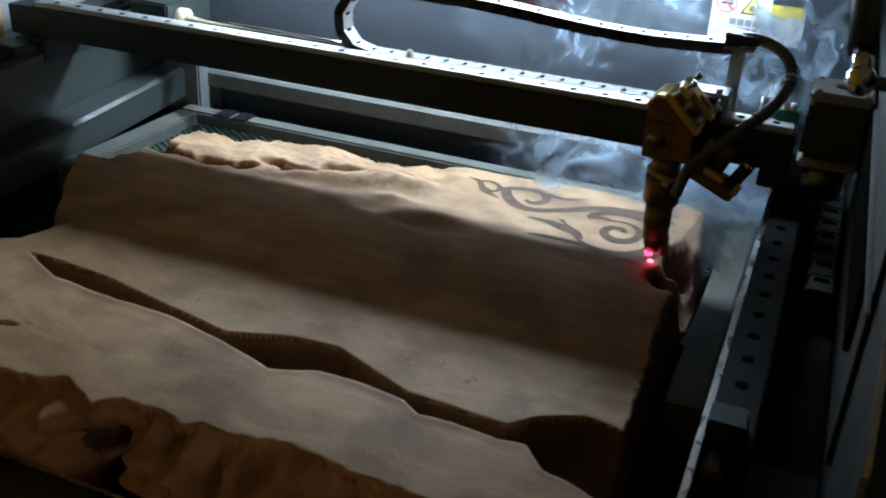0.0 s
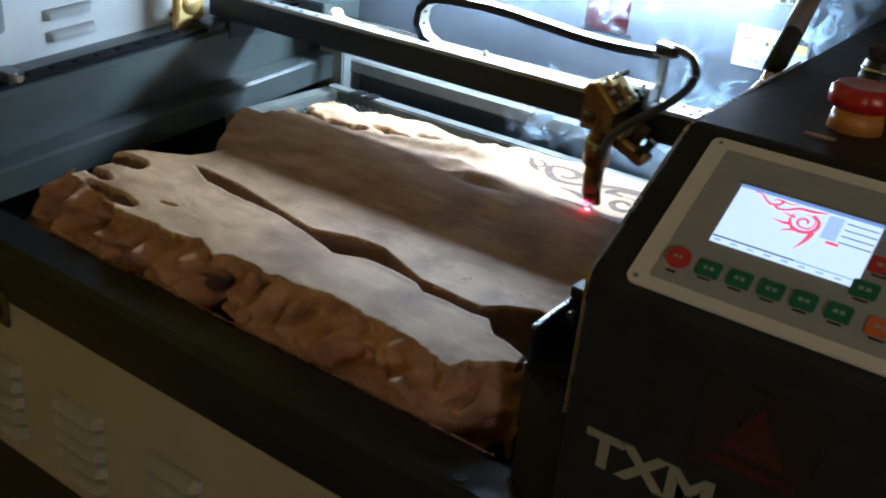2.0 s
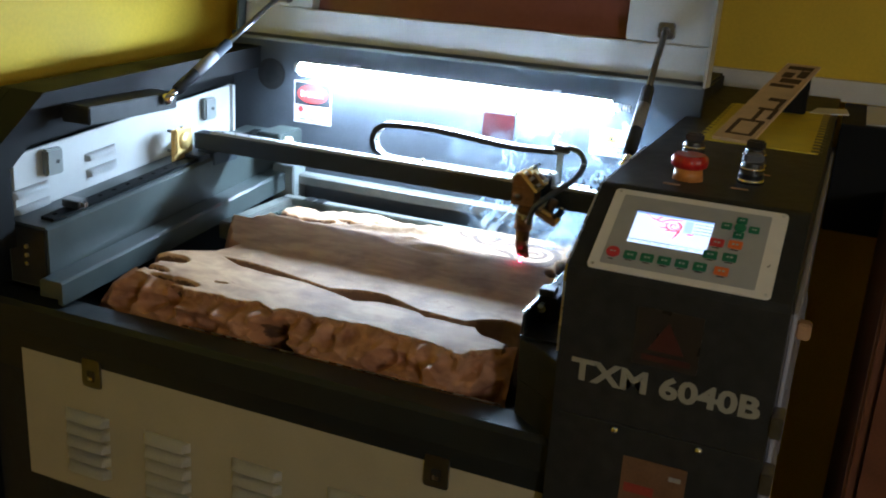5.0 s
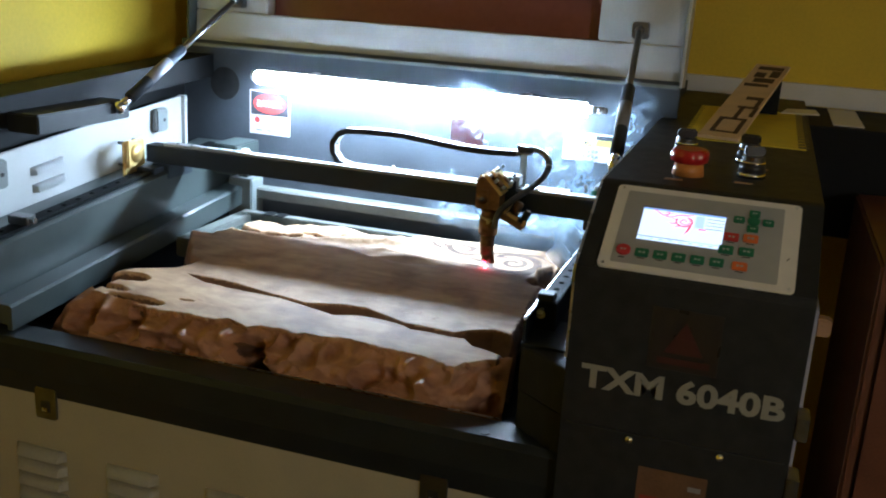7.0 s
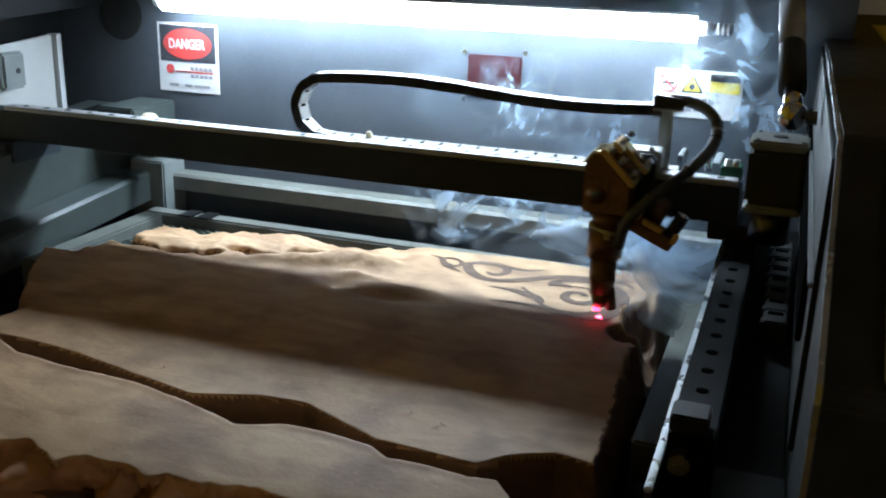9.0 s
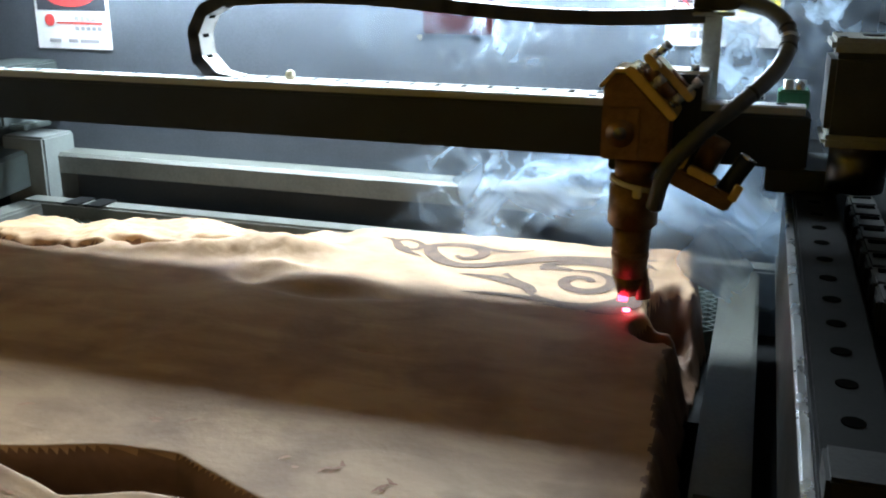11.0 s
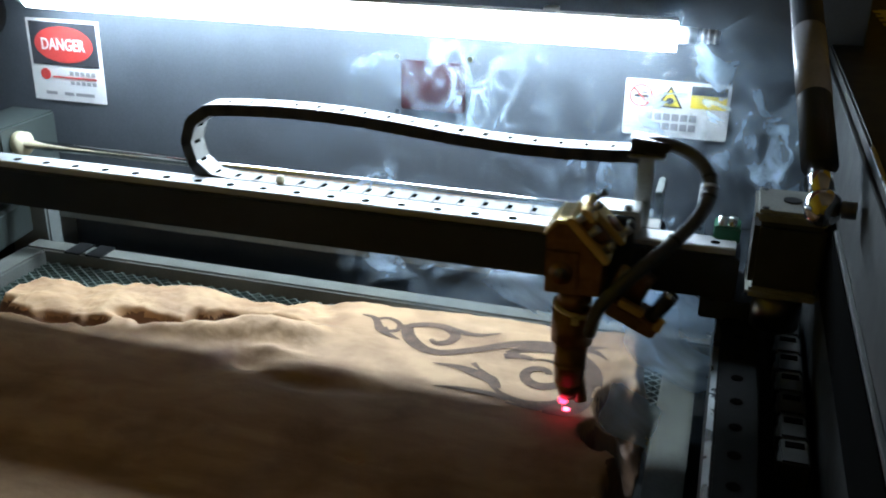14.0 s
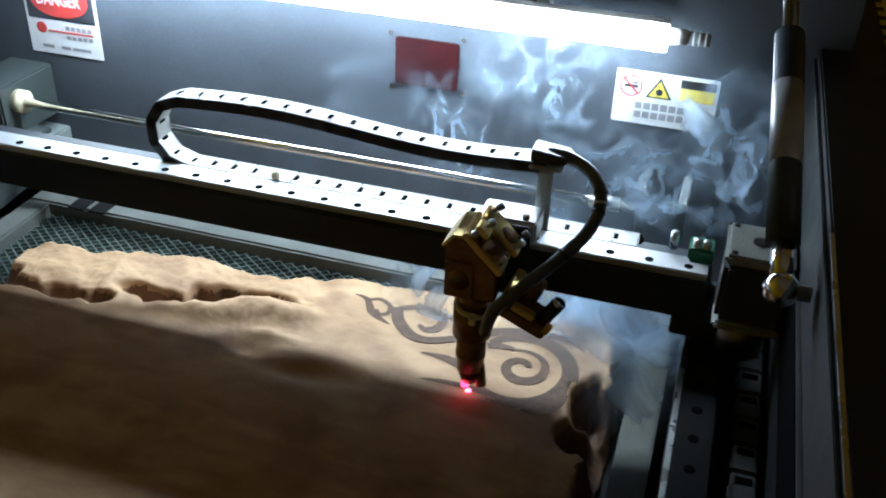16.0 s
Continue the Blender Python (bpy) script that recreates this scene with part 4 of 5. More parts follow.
    # left mirror mount at the beam's end
    mm = part("mirror_mount", box(-0.500, -0.4945, -0.072, -0.030, 0.828, 0.908, 0.002), M_BRASS, b, "gold mirror mount")
    part("mirror_plate", box(-0.4935, -0.4885, -0.071, -0.029, 0.868, 0.910, 0.002), M_BRASS, mm)
    part("mirror_face", cyl((-0.4885, -0.05, 0.889), (-0.4872, -0.05, 0.889), 0.0145), M_BRASS, mm, "", True)
    part("mirror_foot", box(-0.4935, -0.462, -0.070, -0.030, 0.840, 0.846, 0.001), M_BRASS, mm)
    part("mount_arm", box(-0.4935, -0.462, -0.046, -0.018, 0.8465, 0.866, 0.001), M_BEAM, mm)
    for y, z in ((-0.067, 0.905), (-0.067, 0.873), (-0.034, 0.905)):
        part("mirror_screw", cyl((-0.508, y, z), (-0.4998, y, z), 0.0026, seg=10), M_DKSTEEL, mm, "", True)
    part("beam_carriage", box(-0.49, -0.455, -0.018, 0.048, 0.846, 0.867, 0.001), M_BEAM, b)
    # drive shaft
    s = part("drive_shaft", cyl((-0.402, 0.126, 0.868), (0.155, 0.126, 0.868), 0.0042), M_CHROME, machine, "polished drive shaft", True)
    part("bearing", cyl((-0.408, 0.126, 0.868), (-0.399, 0.126, 0.868), 0.0105), M_BEARING, s, "cream bearing", True)
    part("bearing_block", box(-0.455, -0.4085, 0.105, 0.181, 0.835, 0.885, 0.002), M_GREEN, s)
    part("bearing_foot", box(-0.408, -0.39, 0.11, 0.142, 0.8335, 0.838, 0.001), M_GREEN, s)
    part("coupling", cyl((0.118, 0.126, 0.868), (0.142, 0.126, 0.868), 0.006), M_STEEL, s, "", True)
    part("shaft_bracket", box(0.155, 0.160, 0.108, 0.146, 0.835, 0.892, 0.001), M_LEDGE, s)
    part("shaft_motor", box(0.185, 0.192, 0.10, 0.15, 0.835, 0.89, 0.001), M_LEDGE, s)
    return b


beam = gantry()


# ---- the wooden slab ----
def top_plane(y):
    return 0.7885 + 0.05 * y


def yb(x):
    return np.interp(x, [-0.40, -0.388, -0.350, -0.347, -0.338, -0.325, -0.21, -0.053, 0.016, 0.085, 0.158, 0.168], [-0.06, -0.055, -0.055, 0.0, 0.03, 0.047, 0.058, 0.071, 0.076, 0.079, 0.080, 0.045])


def yf(x):
    return np.interp(x, [-0.40, -0.36, -0.325, -0.253, -0.212, -0.185, -0.16, -0.128, -0.115, -0.076, -0.034, 0.007, 0.05, 0.078, 0.111, 0.128, 0.135, 0.155, 0.178], [-0.30, -0.324, -0.330, -0.342, -0.336, -0.339, -0.332, -0.344, -0.332, -0.336, -0.332, -0.330, -0.334, -0.335, -0.343, -0.348, -0.331, -0.318, -0.30])


def crack(x):
    hi = np.interp(x, [-0.295, -0.286, -0.209, -0.151, -0.102, -0.08, -0.058, -0.026, 0.0, 0.034, 0.064, 0.099, 0.113, 0.139, 0.163, 0.18], [-0.2245, -0.224, -0.229, -0.241, -0.248, -0.241, -0.235, -0.233, -0.244, -0.257, -0.258, -0.260, -0.246, -0.233, -0.237, -0.234])
    lo = np.interp(x, [-0.295, -0.283, -0.248, -0.194, -0.145, -0.094, -0.054, -0.024, 0.008, 0.036, 0.048, 0.069, 0.098, 0.115, 0.129, 0.143, 0.165, 0.18], [-0.2255, -0.228, -0.242, -0.247, -0.250, -0.259, -0.272, -0.260, -0.260, -0.265, -0.272, -0.270, -0.274, -0.272, -0.287, -0.290, -0.298, -0.30])
    return hi, lo


def wood():
    nx, ny = 440, 400
    xs, ys = np.linspace(-0.405, 0.192, nx), np.linspace(-0.412, 0.095, ny)
    X, Y = np.meshgrid(xs, ys, indexing="ij")
    def fbm(sx, sy, o, det=4):
        out = np.zeros((nx, ny))
        for i in range(nx):
            for j in range(ny):
                out[i, j] = noise.fractal((xs[i] * sx, ys[j] * sy, o), 1.0, 2.0, det)
        return out
    n1, n2, n3 = fbm(14, 14, 0.3, 3), fbm(60, 60, 4.1, 4), fbm(26, 26, 8.2, 3)
    n4 = fbm(75, 20, 2.7, 3)
    wob = 0.003 * n1 + 0.002 * n2
    back = yb(X) + wob
    front = yf(X) + 1.2 * wob + 0.0035 * np.abs(n4) - 0.002
    hi, lo = crack(X)
    hi, lo = hi + 0.0015 * n1, lo + 0.0018 * n3
    left = np.interp(Y, [-0.41, -0.35, -0.30, -0.278, -0.257, -0.235, -0.21, -0.17, -0.16, -0.11, -0.06, -0.052, -0.048, 0.0, 0.05], [-0.352, -0.37, -0.366, -0.362, -0.384, -0.366, -0.318, -0.305, -0.33, -0.364, -0.392, -0.39, -0.35, -0.342, -0.345]) + wob
    right = np.interp(Y, [-0.41, -0.35, -0.31, -0.25, -0.2, -0.1, -0.03, 0.01, 0.05, 0.1], [0.186, 0.178, 0.172, 0.168, 0.169, 0.165, 0.166, 0.168, 0.163, 0.160]) + wob
    z = top_plane(Y) + 0.0005 * n1
    ss = lambda v, a, b: np.clip((v - a) / (b - a), 0, 1) ** 2 * (3 - 2 * np.clip((v - a) / (b - a), 0, 1))
    # worn hollow strip along the back, left of the engraved field
    zone = ss(Y, -0.035, -0.012) * ss(-X, 0.045, 0.085)
    z += zone * (0.001 + 0.006 * n1 + 0.0016 * n2)
    ridge = np.interp(X, [-0.36, -0.30, -0.24, -0.15, -0.09, 0.0], [-0.03, -0.025, -0.018, 0.0, 0.012, 0.03]) + 0.006 * n1
    z += zone * 0.007 * np.exp(-((Y - ridge + 0.012) / 0.010) ** 2)
    z -= ss(Y - ridge, 0.0, 0.012) * zone * 0.005
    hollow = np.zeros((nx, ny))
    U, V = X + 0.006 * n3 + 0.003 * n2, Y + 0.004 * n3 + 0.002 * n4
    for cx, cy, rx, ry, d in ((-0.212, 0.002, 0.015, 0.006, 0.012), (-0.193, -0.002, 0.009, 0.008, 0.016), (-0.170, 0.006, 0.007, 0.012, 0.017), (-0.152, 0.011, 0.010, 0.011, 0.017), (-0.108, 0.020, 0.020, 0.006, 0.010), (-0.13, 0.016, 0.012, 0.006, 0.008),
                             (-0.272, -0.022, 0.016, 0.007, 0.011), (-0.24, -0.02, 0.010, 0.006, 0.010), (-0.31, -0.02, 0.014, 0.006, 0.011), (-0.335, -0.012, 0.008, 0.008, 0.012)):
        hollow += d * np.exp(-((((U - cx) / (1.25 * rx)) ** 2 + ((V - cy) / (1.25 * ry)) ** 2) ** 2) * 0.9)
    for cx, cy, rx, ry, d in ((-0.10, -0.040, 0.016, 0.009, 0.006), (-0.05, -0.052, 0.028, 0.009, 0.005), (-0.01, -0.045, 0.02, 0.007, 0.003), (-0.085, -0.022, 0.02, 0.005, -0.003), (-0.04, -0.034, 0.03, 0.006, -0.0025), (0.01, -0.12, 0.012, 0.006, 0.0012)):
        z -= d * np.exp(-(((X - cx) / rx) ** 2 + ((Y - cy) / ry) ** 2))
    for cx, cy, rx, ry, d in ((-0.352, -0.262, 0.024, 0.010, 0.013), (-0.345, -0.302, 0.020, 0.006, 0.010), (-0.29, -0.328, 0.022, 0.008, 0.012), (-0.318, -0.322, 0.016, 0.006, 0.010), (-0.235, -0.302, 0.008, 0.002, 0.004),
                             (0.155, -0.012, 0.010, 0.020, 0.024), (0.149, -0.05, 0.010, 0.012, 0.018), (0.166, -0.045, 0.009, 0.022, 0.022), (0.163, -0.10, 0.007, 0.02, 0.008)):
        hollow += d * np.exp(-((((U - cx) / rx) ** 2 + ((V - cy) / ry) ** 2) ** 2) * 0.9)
    z -= hollow * (1.55 + 0.3 * n2)
    # edges fall away
    base = 0.747
    edge = np.minimum.reduce([(back - Y) / 0.010, (X - left) / 0.010, (right - X) / 0.010])
    z = base + (z - base) * ss(edge, -0.4, 0.8) ** 0.6
    # the front side drops away; the bark skin covers it
    over = front - Y
    z = z - 0.008 * ss(over, 0.0, 0.004)
    # the long split
    inside = np.minimum(hi - Y, Y - lo)
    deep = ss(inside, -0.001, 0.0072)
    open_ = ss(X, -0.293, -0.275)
    z = z - deep * open_ * (0.020 + 0.016 * np.clip(inside / 0.016, 0, 1) - 0.001 * n1)
    z += 0.0006 * np.exp(-((Y - lo + 0.002) / 0.003) ** 2) * open_ * (1 - deep)
    z = np.maximum(z, 0.705)
    keep = (edge > -0.45) & (over < 0.0032)
    idx = -np.ones((nx, ny), int)
    ii, jj = np.nonzero(keep)
    idx[ii, jj] = np.arange(len(ii))
    co = np.stack([X[ii, jj], Y[ii, jj], z[ii, jj]], 1)
    a, b, c, d = idx[:-1, :-1], idx[1:, :-1], idx[1:, 1:], idx[:-1, 1:]
    ok = (a >= 0) & (b >= 0) & (c >= 0) & (d >= 0)
    quads = np.stack([a[ok], b[ok], c[ok], d[ok]], 1)
    barky = ((over > 0.0015) | ((deep * open_) > 0.3) | (hollow > 0.0045) | (((edge + 0.3 * n2) < 0.45) & (Y < 0.02)))[:-1, :-1][ok]
    me = bpy.data.meshes.new("wood_slab")
    me.from_pydata(co.tolist(), [], quads.tolist())
    me.materials.append(M_WOOD)
    me.materials.append(M_BARK)
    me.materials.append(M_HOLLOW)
    # Dark brown pits are stained; the split's shade is put into this colour too.
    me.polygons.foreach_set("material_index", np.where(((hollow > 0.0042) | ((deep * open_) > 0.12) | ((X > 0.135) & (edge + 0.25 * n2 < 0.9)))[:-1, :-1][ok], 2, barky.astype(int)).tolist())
    me.polygons.foreach_set("use_smooth", [True] * len(me.polygons))
    ob = new("wood_slab", me)
    sol = ob.modifiers.new("thickness", "SOLIDIFY")
    sol.thickness, sol.offset = 0.003, -1
    tagged(ob, "split live-edge wooden slab with a burnt scroll pattern", "wood slab")
    return ob, lambda x, y: float(z[min(nx - 1, max(0, round((x - xs[0]) / (xs[1] - xs[0])))), min(ny - 1, max(0, round((y - ys[0]) / (ys[1] - ys[0]))))])


slab, slab_z = wood()


def bark_skin():
    """The lumpy bark along the slab's front, pushed in and out along its own slope."""
    nx, ns = 420, 70
    knots = ((-0.118, 0.80, 0.015, 0.30, -0.060), (-0.136, 0.42, 0.013, 0.13, -0.030), (-0.158, 0.70, 0.016, 0.2, -0.006), (-0.092, 0.42, 0.010, 0.20, 0.013), (-0.125, 0.25, 0.012, 0.12, -0.008), (-0.062, 0.30, 0.006, 0.25, 0.006), (0.092, 0.42, 0.013, 0.12, 0.013), (0.080, 0.55, 0.010, 0.10, -0.010), (-0.012, 0.33, 0.011, 0.08, 0.009), (0.028, 0.30, 0.012, 0.07, 0.009), (0.04, 0.16, 0.03, 0.07, -0.006),
             (-0.035, 0.28, 0.009, 0.07, 0.007), (0.165, 0.75, 0.010, 0.18, -0.012), (-0.20, 0.35, 0.02, 0.10, 0.008), (-0.165, 0.62, 0.02, 0.14, 0.010), (-0.25, 0.28, 0.02, 0.10, 0.007), (-0.29, 0.45, 0.025, 0.10, -0.008), (-0.33, 0.4, 0.02, 0.15, 0.008), (0.13, 0.25, 0.010, 0.10, 0.007), (-0.005, 0.6, 0.02, 0.08, -0.006), (0.05, 0.62, 0.012, 0.06, 0.006))
    bm = bmesh.new()
    grid = []
    for i in range(nx + 1):
        x = -0.37 + 0.55 * i / nx
        f0 = float(yf(x)) + 0.0035 * noise.noise((x * 14, 3.0, 0.3)) - 0.001
        rag = 0.0035 * abs(noise.fractal((x * 75, 0.4, 2.7), 1.0, 2.0, 3))
        row = []
        for j in range(ns + 1):
            s = j / ns
            f = f0 + rag * (1 - s) ** 3
            y, z = f + 0.003 - 0.036 * s ** 0.85, top_plane(f) - 0.0004 - 0.070 * s ** 1.15
            q = (x * 17, y * 17, z * 17)
            w = 0.010 * noise.noise((x * 40, y * 40, z * 40))
            d = 0.024 * noise.fractal(q, 1.0, 2.1, 2)
            fold = noise.noise((x * 34 + 18 * w, s * 1.6 + 0.5 * noise.noise((x * 9, s * 2, 1.7)), 5.1))
            d += 0.020 * (0.75 - abs(fold) * 2.4) * (1 - 0.45 * s)
            d += 0.018 * noise.noise((x * 24, s * 4.2, 3.3)) + 0.008 * noise.noise((x * 62 + 5, s * 8, 7.7)) + 0.0022 * noise.fractal((x * 130, y * 130, z * 130), 1.0, 2.1, 3)
            for cx, cs, rx, rs, k in knots:
                d += 1.35 * k * math.exp(-((x - cx) / rx) ** 2 - ((s - cs) / rs) ** 2)
            d *= min(1.0, s / 0.38) * min(1.0, (0.18 - x + 0.006) / 0.02, (x + 0.375) / 0.012)
            y, z = y - 0.9 * d, z + 0.3 * d
            y = max(y, -0.3665 - 0.009 * min(1.0, max(0.0, (z - 0.7345) / 0.02)))
            row.append(bm.verts.new((x - 0.055 * s * math.exp(-(x + 0.37) / 0.035), y, z)))
        grid.append(row)
    for i in range(nx):
        for j in range(ns):
            bm.faces.new((grid[i][j], grid[i][j + 1], grid[i + 1][j + 1], grid[i + 1][j]))
    bark = part("bark", bm, M_BARK, slab, "reddish-brown lumpy bark", True)
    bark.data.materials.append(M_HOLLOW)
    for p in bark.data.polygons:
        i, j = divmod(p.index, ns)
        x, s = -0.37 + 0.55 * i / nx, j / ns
        # Two knot holes: dark wood and the cave's shade in one colour.
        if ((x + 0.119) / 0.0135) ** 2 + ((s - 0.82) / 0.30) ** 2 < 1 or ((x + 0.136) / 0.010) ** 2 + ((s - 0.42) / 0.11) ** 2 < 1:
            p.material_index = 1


bark_skin()


def nicks():
    rng = random.Random(11)
    for cx, cy, n in ((-0.19, -0.215, 3), (-0.13, -0.222, 4), (-0.05, -0.215, 3), (0.03, -0.225, 5), (0.075, -0.23, 4), (-0.235, -0.30, 2), (0.05, -0.30, 3), (0.02, -0.12, 2), (-0.085, -0.28, 3), (0.12, -0.16, 2)):
        for k in range(n):
            x, y, a = cx + rng.uniform(-0.014, 0.014), cy + rng.uniform(-0.006, 0.006), rng.uniform(-0.9, 0.9)
            l = rng.uniform(0.003, 0.009)
            p = smooth_path([(x + l * u * math.cos(a), y + l * u * math.sin(a) + 0.0012 * math.sin(5 * u + a), 0) for u in (-0.5, 0, 0.5)], 4)
            part("nick", ribbon(p, [0.0003 + 0.0006 * math.sin(math.pi * i / (len(p) - 1)) for i in range(len(p))], lambda u, v: slab_z(u, v) + 0.0004), M_BARK, slab)


nicks()


# ---- on top of the housing ----
def top_things():
    top = 0.9922
    card = empty("yellow_card", "yellow card with a black toothed border on the housing", "card")
    part("card_sheet", box(0.314, 0.462, 0.002, 0.375, top, top + 0.0012), M_YELPAPER, card)
    for k in range(15):
        y = 0.008 + 0.0245 * k
        part("card_tooth", box(0.4525, 0.4665, y, y + 0.012, top + 0.0013, top + 0.0018), M_PRBLACK, card)
        part("card_tooth", box(0.3080, 0.3200, y, y + 0.012, top + 0.0013, top + 0.0018), M_YELPAPER, card)
    st = empty("plywood_strip", "pale plywood strip with scorched pattern lying on the card", "plywood strip")
    m = Matrix.Translation((0.354, -0.003, 0.9955)) @ Matrix.Rotation(radians(-8), 4, "Z") @ Matrix.Rotation(radians(9.5), 4, "X")
    def bit(name, x0, x1, y0, y1, z0, z1, mt):
        bm = box(x0, x1, y0, y1, z0, z1)
        bmesh.ops.transform(bm, matrix=m, verts=bm.verts)
        part(name, bm, mt, st)
    bit("strip_board", -0.026, 0.026, 0.0, 0.40, 0.0, 0.004, M_PLY)
    for x0, x1, y0, y1 in ((-0.016, 0.020, 0.08, 0.088), (-0.016, -0.010, 0.02, 0.08), (0.014, 0.02, 0.02, 0.088), (-0.016, 0.02, 0.02, 0.026), (-0.004, 0.024, 0.14, 0.148), (0.0, 0.006, 0.088, 0.14), (0.018, 0.024, 0.10, 0.148), (-0.002, 0.022, 0.185, 0.20), (0.016, 0.022, 0.15, 0.2),
                           (-0.02, 0.015, 0.26, 0.275), (-0.012, 0.018, 0.285, 0.31), (-0.016, 0.0, 0.315, 0.345), (0.006, 0.02, 0.32, 0.36), (-0.018, 0.02, 0.365, 0.385)):
        bit("scorched_mark", x0, x1, y0, y1, 0.0041, 0.0046, M_PLYBURN)
    rest = tagged(part("small_block", box(0.385, 0.425, 0.33, 0.365, top, 1.054, 0.002), M_DARKIN), "small dark block under the plywood strip", "block")
    pp = tagged(part("paper_scrap", prism([(0.43, 0.36), (0.49, 0.39), (0.485, 0.45), (0.44, 0.43)], "z", top, top + 0.002), M_PAPER), "torn white paper scrap on the housing", "paper")
    tagged(part("paper_scrap", box(0.52, 0.57, 0.5, 0.74, 0.965, 0.967), M_PAPER), "white paper strip behind the housing", "paper")
    tagged(part("rear_shelf", box(0.48, 0.75, 0.48, 0.768, 0.775, 0.9645, 0.002), M_DARKIN), "dark wall shelf box behind the machine", "shelf")


top_things()


# ---- cable chain ----
LINK, NLINK = 0.0166, 41
CH_Y, CH_Z0, CH_R = 0.0245, 0.8945, 0.0266
ANCHOR = 0.165


# ---- the laser head: it slides along the beam ----
HEAD0 = 0.135


def laser_head():
    x, y = 0.0, -0.032
    y0, y1 = y - 0.014, y + 0.016
    # body with its upper corner cut at 45 degrees for the mirror
    prof = [(x - 0.017, 0.874), (x - 0.017, 0.911), (x - 0.011, 0.918), (x - 0.006, 0.918), (x + 0.0165, 0.8955), (x + 0.0165, 0.874)]
    h = part("laser_head", prism(prof, "y", y0, y1, 0.0008), M_BROWNM, machine, "gold and bronze laser head with nozzle")
    part("face_plate", box(x - 0.0165, x + 0.0025, y0 - 0.0022, y0 - 0.0002, 0.8745, 0.9015, 0.0007), M_BROWNM, h)
    part("head_window", cyl((x - 0.007, y0 - 0.0030, 0.888), (x - 0.007, y0 - 0.0021, 0.888), 0.0072), M_BROWNM, h, "", True)
    part("window_boss", cyl((x - 0.007, y0 - 0.0036, 0.888), (x - 0.007, y0 - 0.0029, 0.888), 0.0034), M_DKSTEEL, h, "", True)
    part("roof_plate", prism([(x - 0.019, 0.9115), (x - 0.0115, 0.9205), (x - 0.006, 0.9205), (x - 0.006, 0.9185), (x - 0.011, 0.9185), (x - 0.0175, 0.9105)], "y", y0 - 0.002, y1), M_BRASS, h, "pale gold edge plate")
    # the mirror mount: two gold plates held apart by sprung screws
    tilt = Matrix.Translation((x + 0.0052, y + 0.001, 0.9068)) @ Matrix.Rotation(radians(45), 4, "Y")
    def put(bm, name, mt, parent, label="", smooth=False):
        bmesh.ops.transform(bm, matrix=tilt, verts=bm.verts)
        return part(name, bm, mt, parent, label, smooth)
    mb = put(box(-0.0175, 0.0175, -0.0165, 0.0160, 0.0004, 0.0050, 0.0008), "mirror_block", M_BRASS, h, "gold mirror base plate")
    put(cyl((-0.001, -0.003, 0.005), (-0.001, -0.003, 0.0105), 0.0098, seg=28), "mirror_cell", M_BROWNM, mb, "", True)
    ap = put(box(-0.0165, 0.0165, -0.0035, 0.0155, 0.0110, 0.0150, 0.0008), "adjust_plate", M_BRASS, h, "gold adjusting plate")
    put(box(-0.0165, -0.0065, -0.0155, -0.0036, 0.0110, 0.0148, 0.0008), "plate_wing", M_BRASS, ap)
    put(cyl((0.0045, 0.005, 0.0150), (0.0045, 0.005, 0.0157), 0.0060, seg=24), "cell_ring", M_BROWNM, ap, "", True)
    for a, b in ((-0.0125, -0.0115), (-0.0125, 0.0105), (0.0120, 0.0115), (0.0118, -0.0005), (-0.002, -0.0125), (0.011, -0.0125)):
        top = 0.0225 if b > -0.001 or a < -0.01 else 0.0120
        bm = cyl((a, b, 0.005), (a, b, top), 0.0014, seg=10)
        cyl((a, b, top - 0.0035), (a, b, top), 0.0025, seg=14, bm=bm)
        put(bm, "adjust_screw", M_STEEL if b < 0 else M_DKSTEEL, ap, "", True)
        for k in range(3):
            put(cyl((a, b, 0.0056 + 0.0017 * k), (a, b, 0.0065 + 0.0017 * k), 0.0024, seg=12), "spring_coil", M_STEEL, ap, "", True)
    part("mount_plate", box(x - 0.017, x + 0.030, y + 0.0165, y + 0.0205, 0.862, 0.915, 0.001), M_BEAM, h)
    part("rail_carriage", box(x - 0.006, x + 0.033, y + 0.0210, y + 0.046, 0.9012, 0.9165, 0.0015), M_PAPER, h, "white carriage block on the rail")
    for a in (0.002, 0.025):
        part("carriage_screw", cyl((x + a, y + 0.026, 0.9165), (x + a, y + 0.026, 0.9195), 0.0024, seg=14), M_DKSTEEL, h, "", True)
    part("head_arm", box(x + 0.026, x + 0.036, y + 0.047, y + 0.050, 0.898, 0.944, 0.0008), M_TRAY, h, "pale chain bracket")
    part("arm_foot", box(x + 0.020, x + 0.042, y + 0.044, y + 0.062, 0.9435, 0.9455, 0.0005), M_TRAY, h)
    part("chain_end", prism([(0.020, 0.9465), (0.041, 0.9465), (0.045, 0.949), (0.045, 0.953), (0.020, 0.9555)], "y", CH_Y - 0.009, CH_Y + 0.009, 0.001), M_CHAIN, h, "black chain end piece")
    # lens tube, collar and nozzle
    part("lens_tube", cyl((x, y, 0.860), (x, y, 0.8738), 0.0108, bevel=0.001), M_BROWNM, h, "", True)
    part("collar", cyl((x, y, 0.836), (x, y, 0.8598), 0.0132, bevel=0.0016), M_BROWNM, h, "", True)
    bm = cyl((x, y, 0), (x, y, 0.0022), 0.0138)
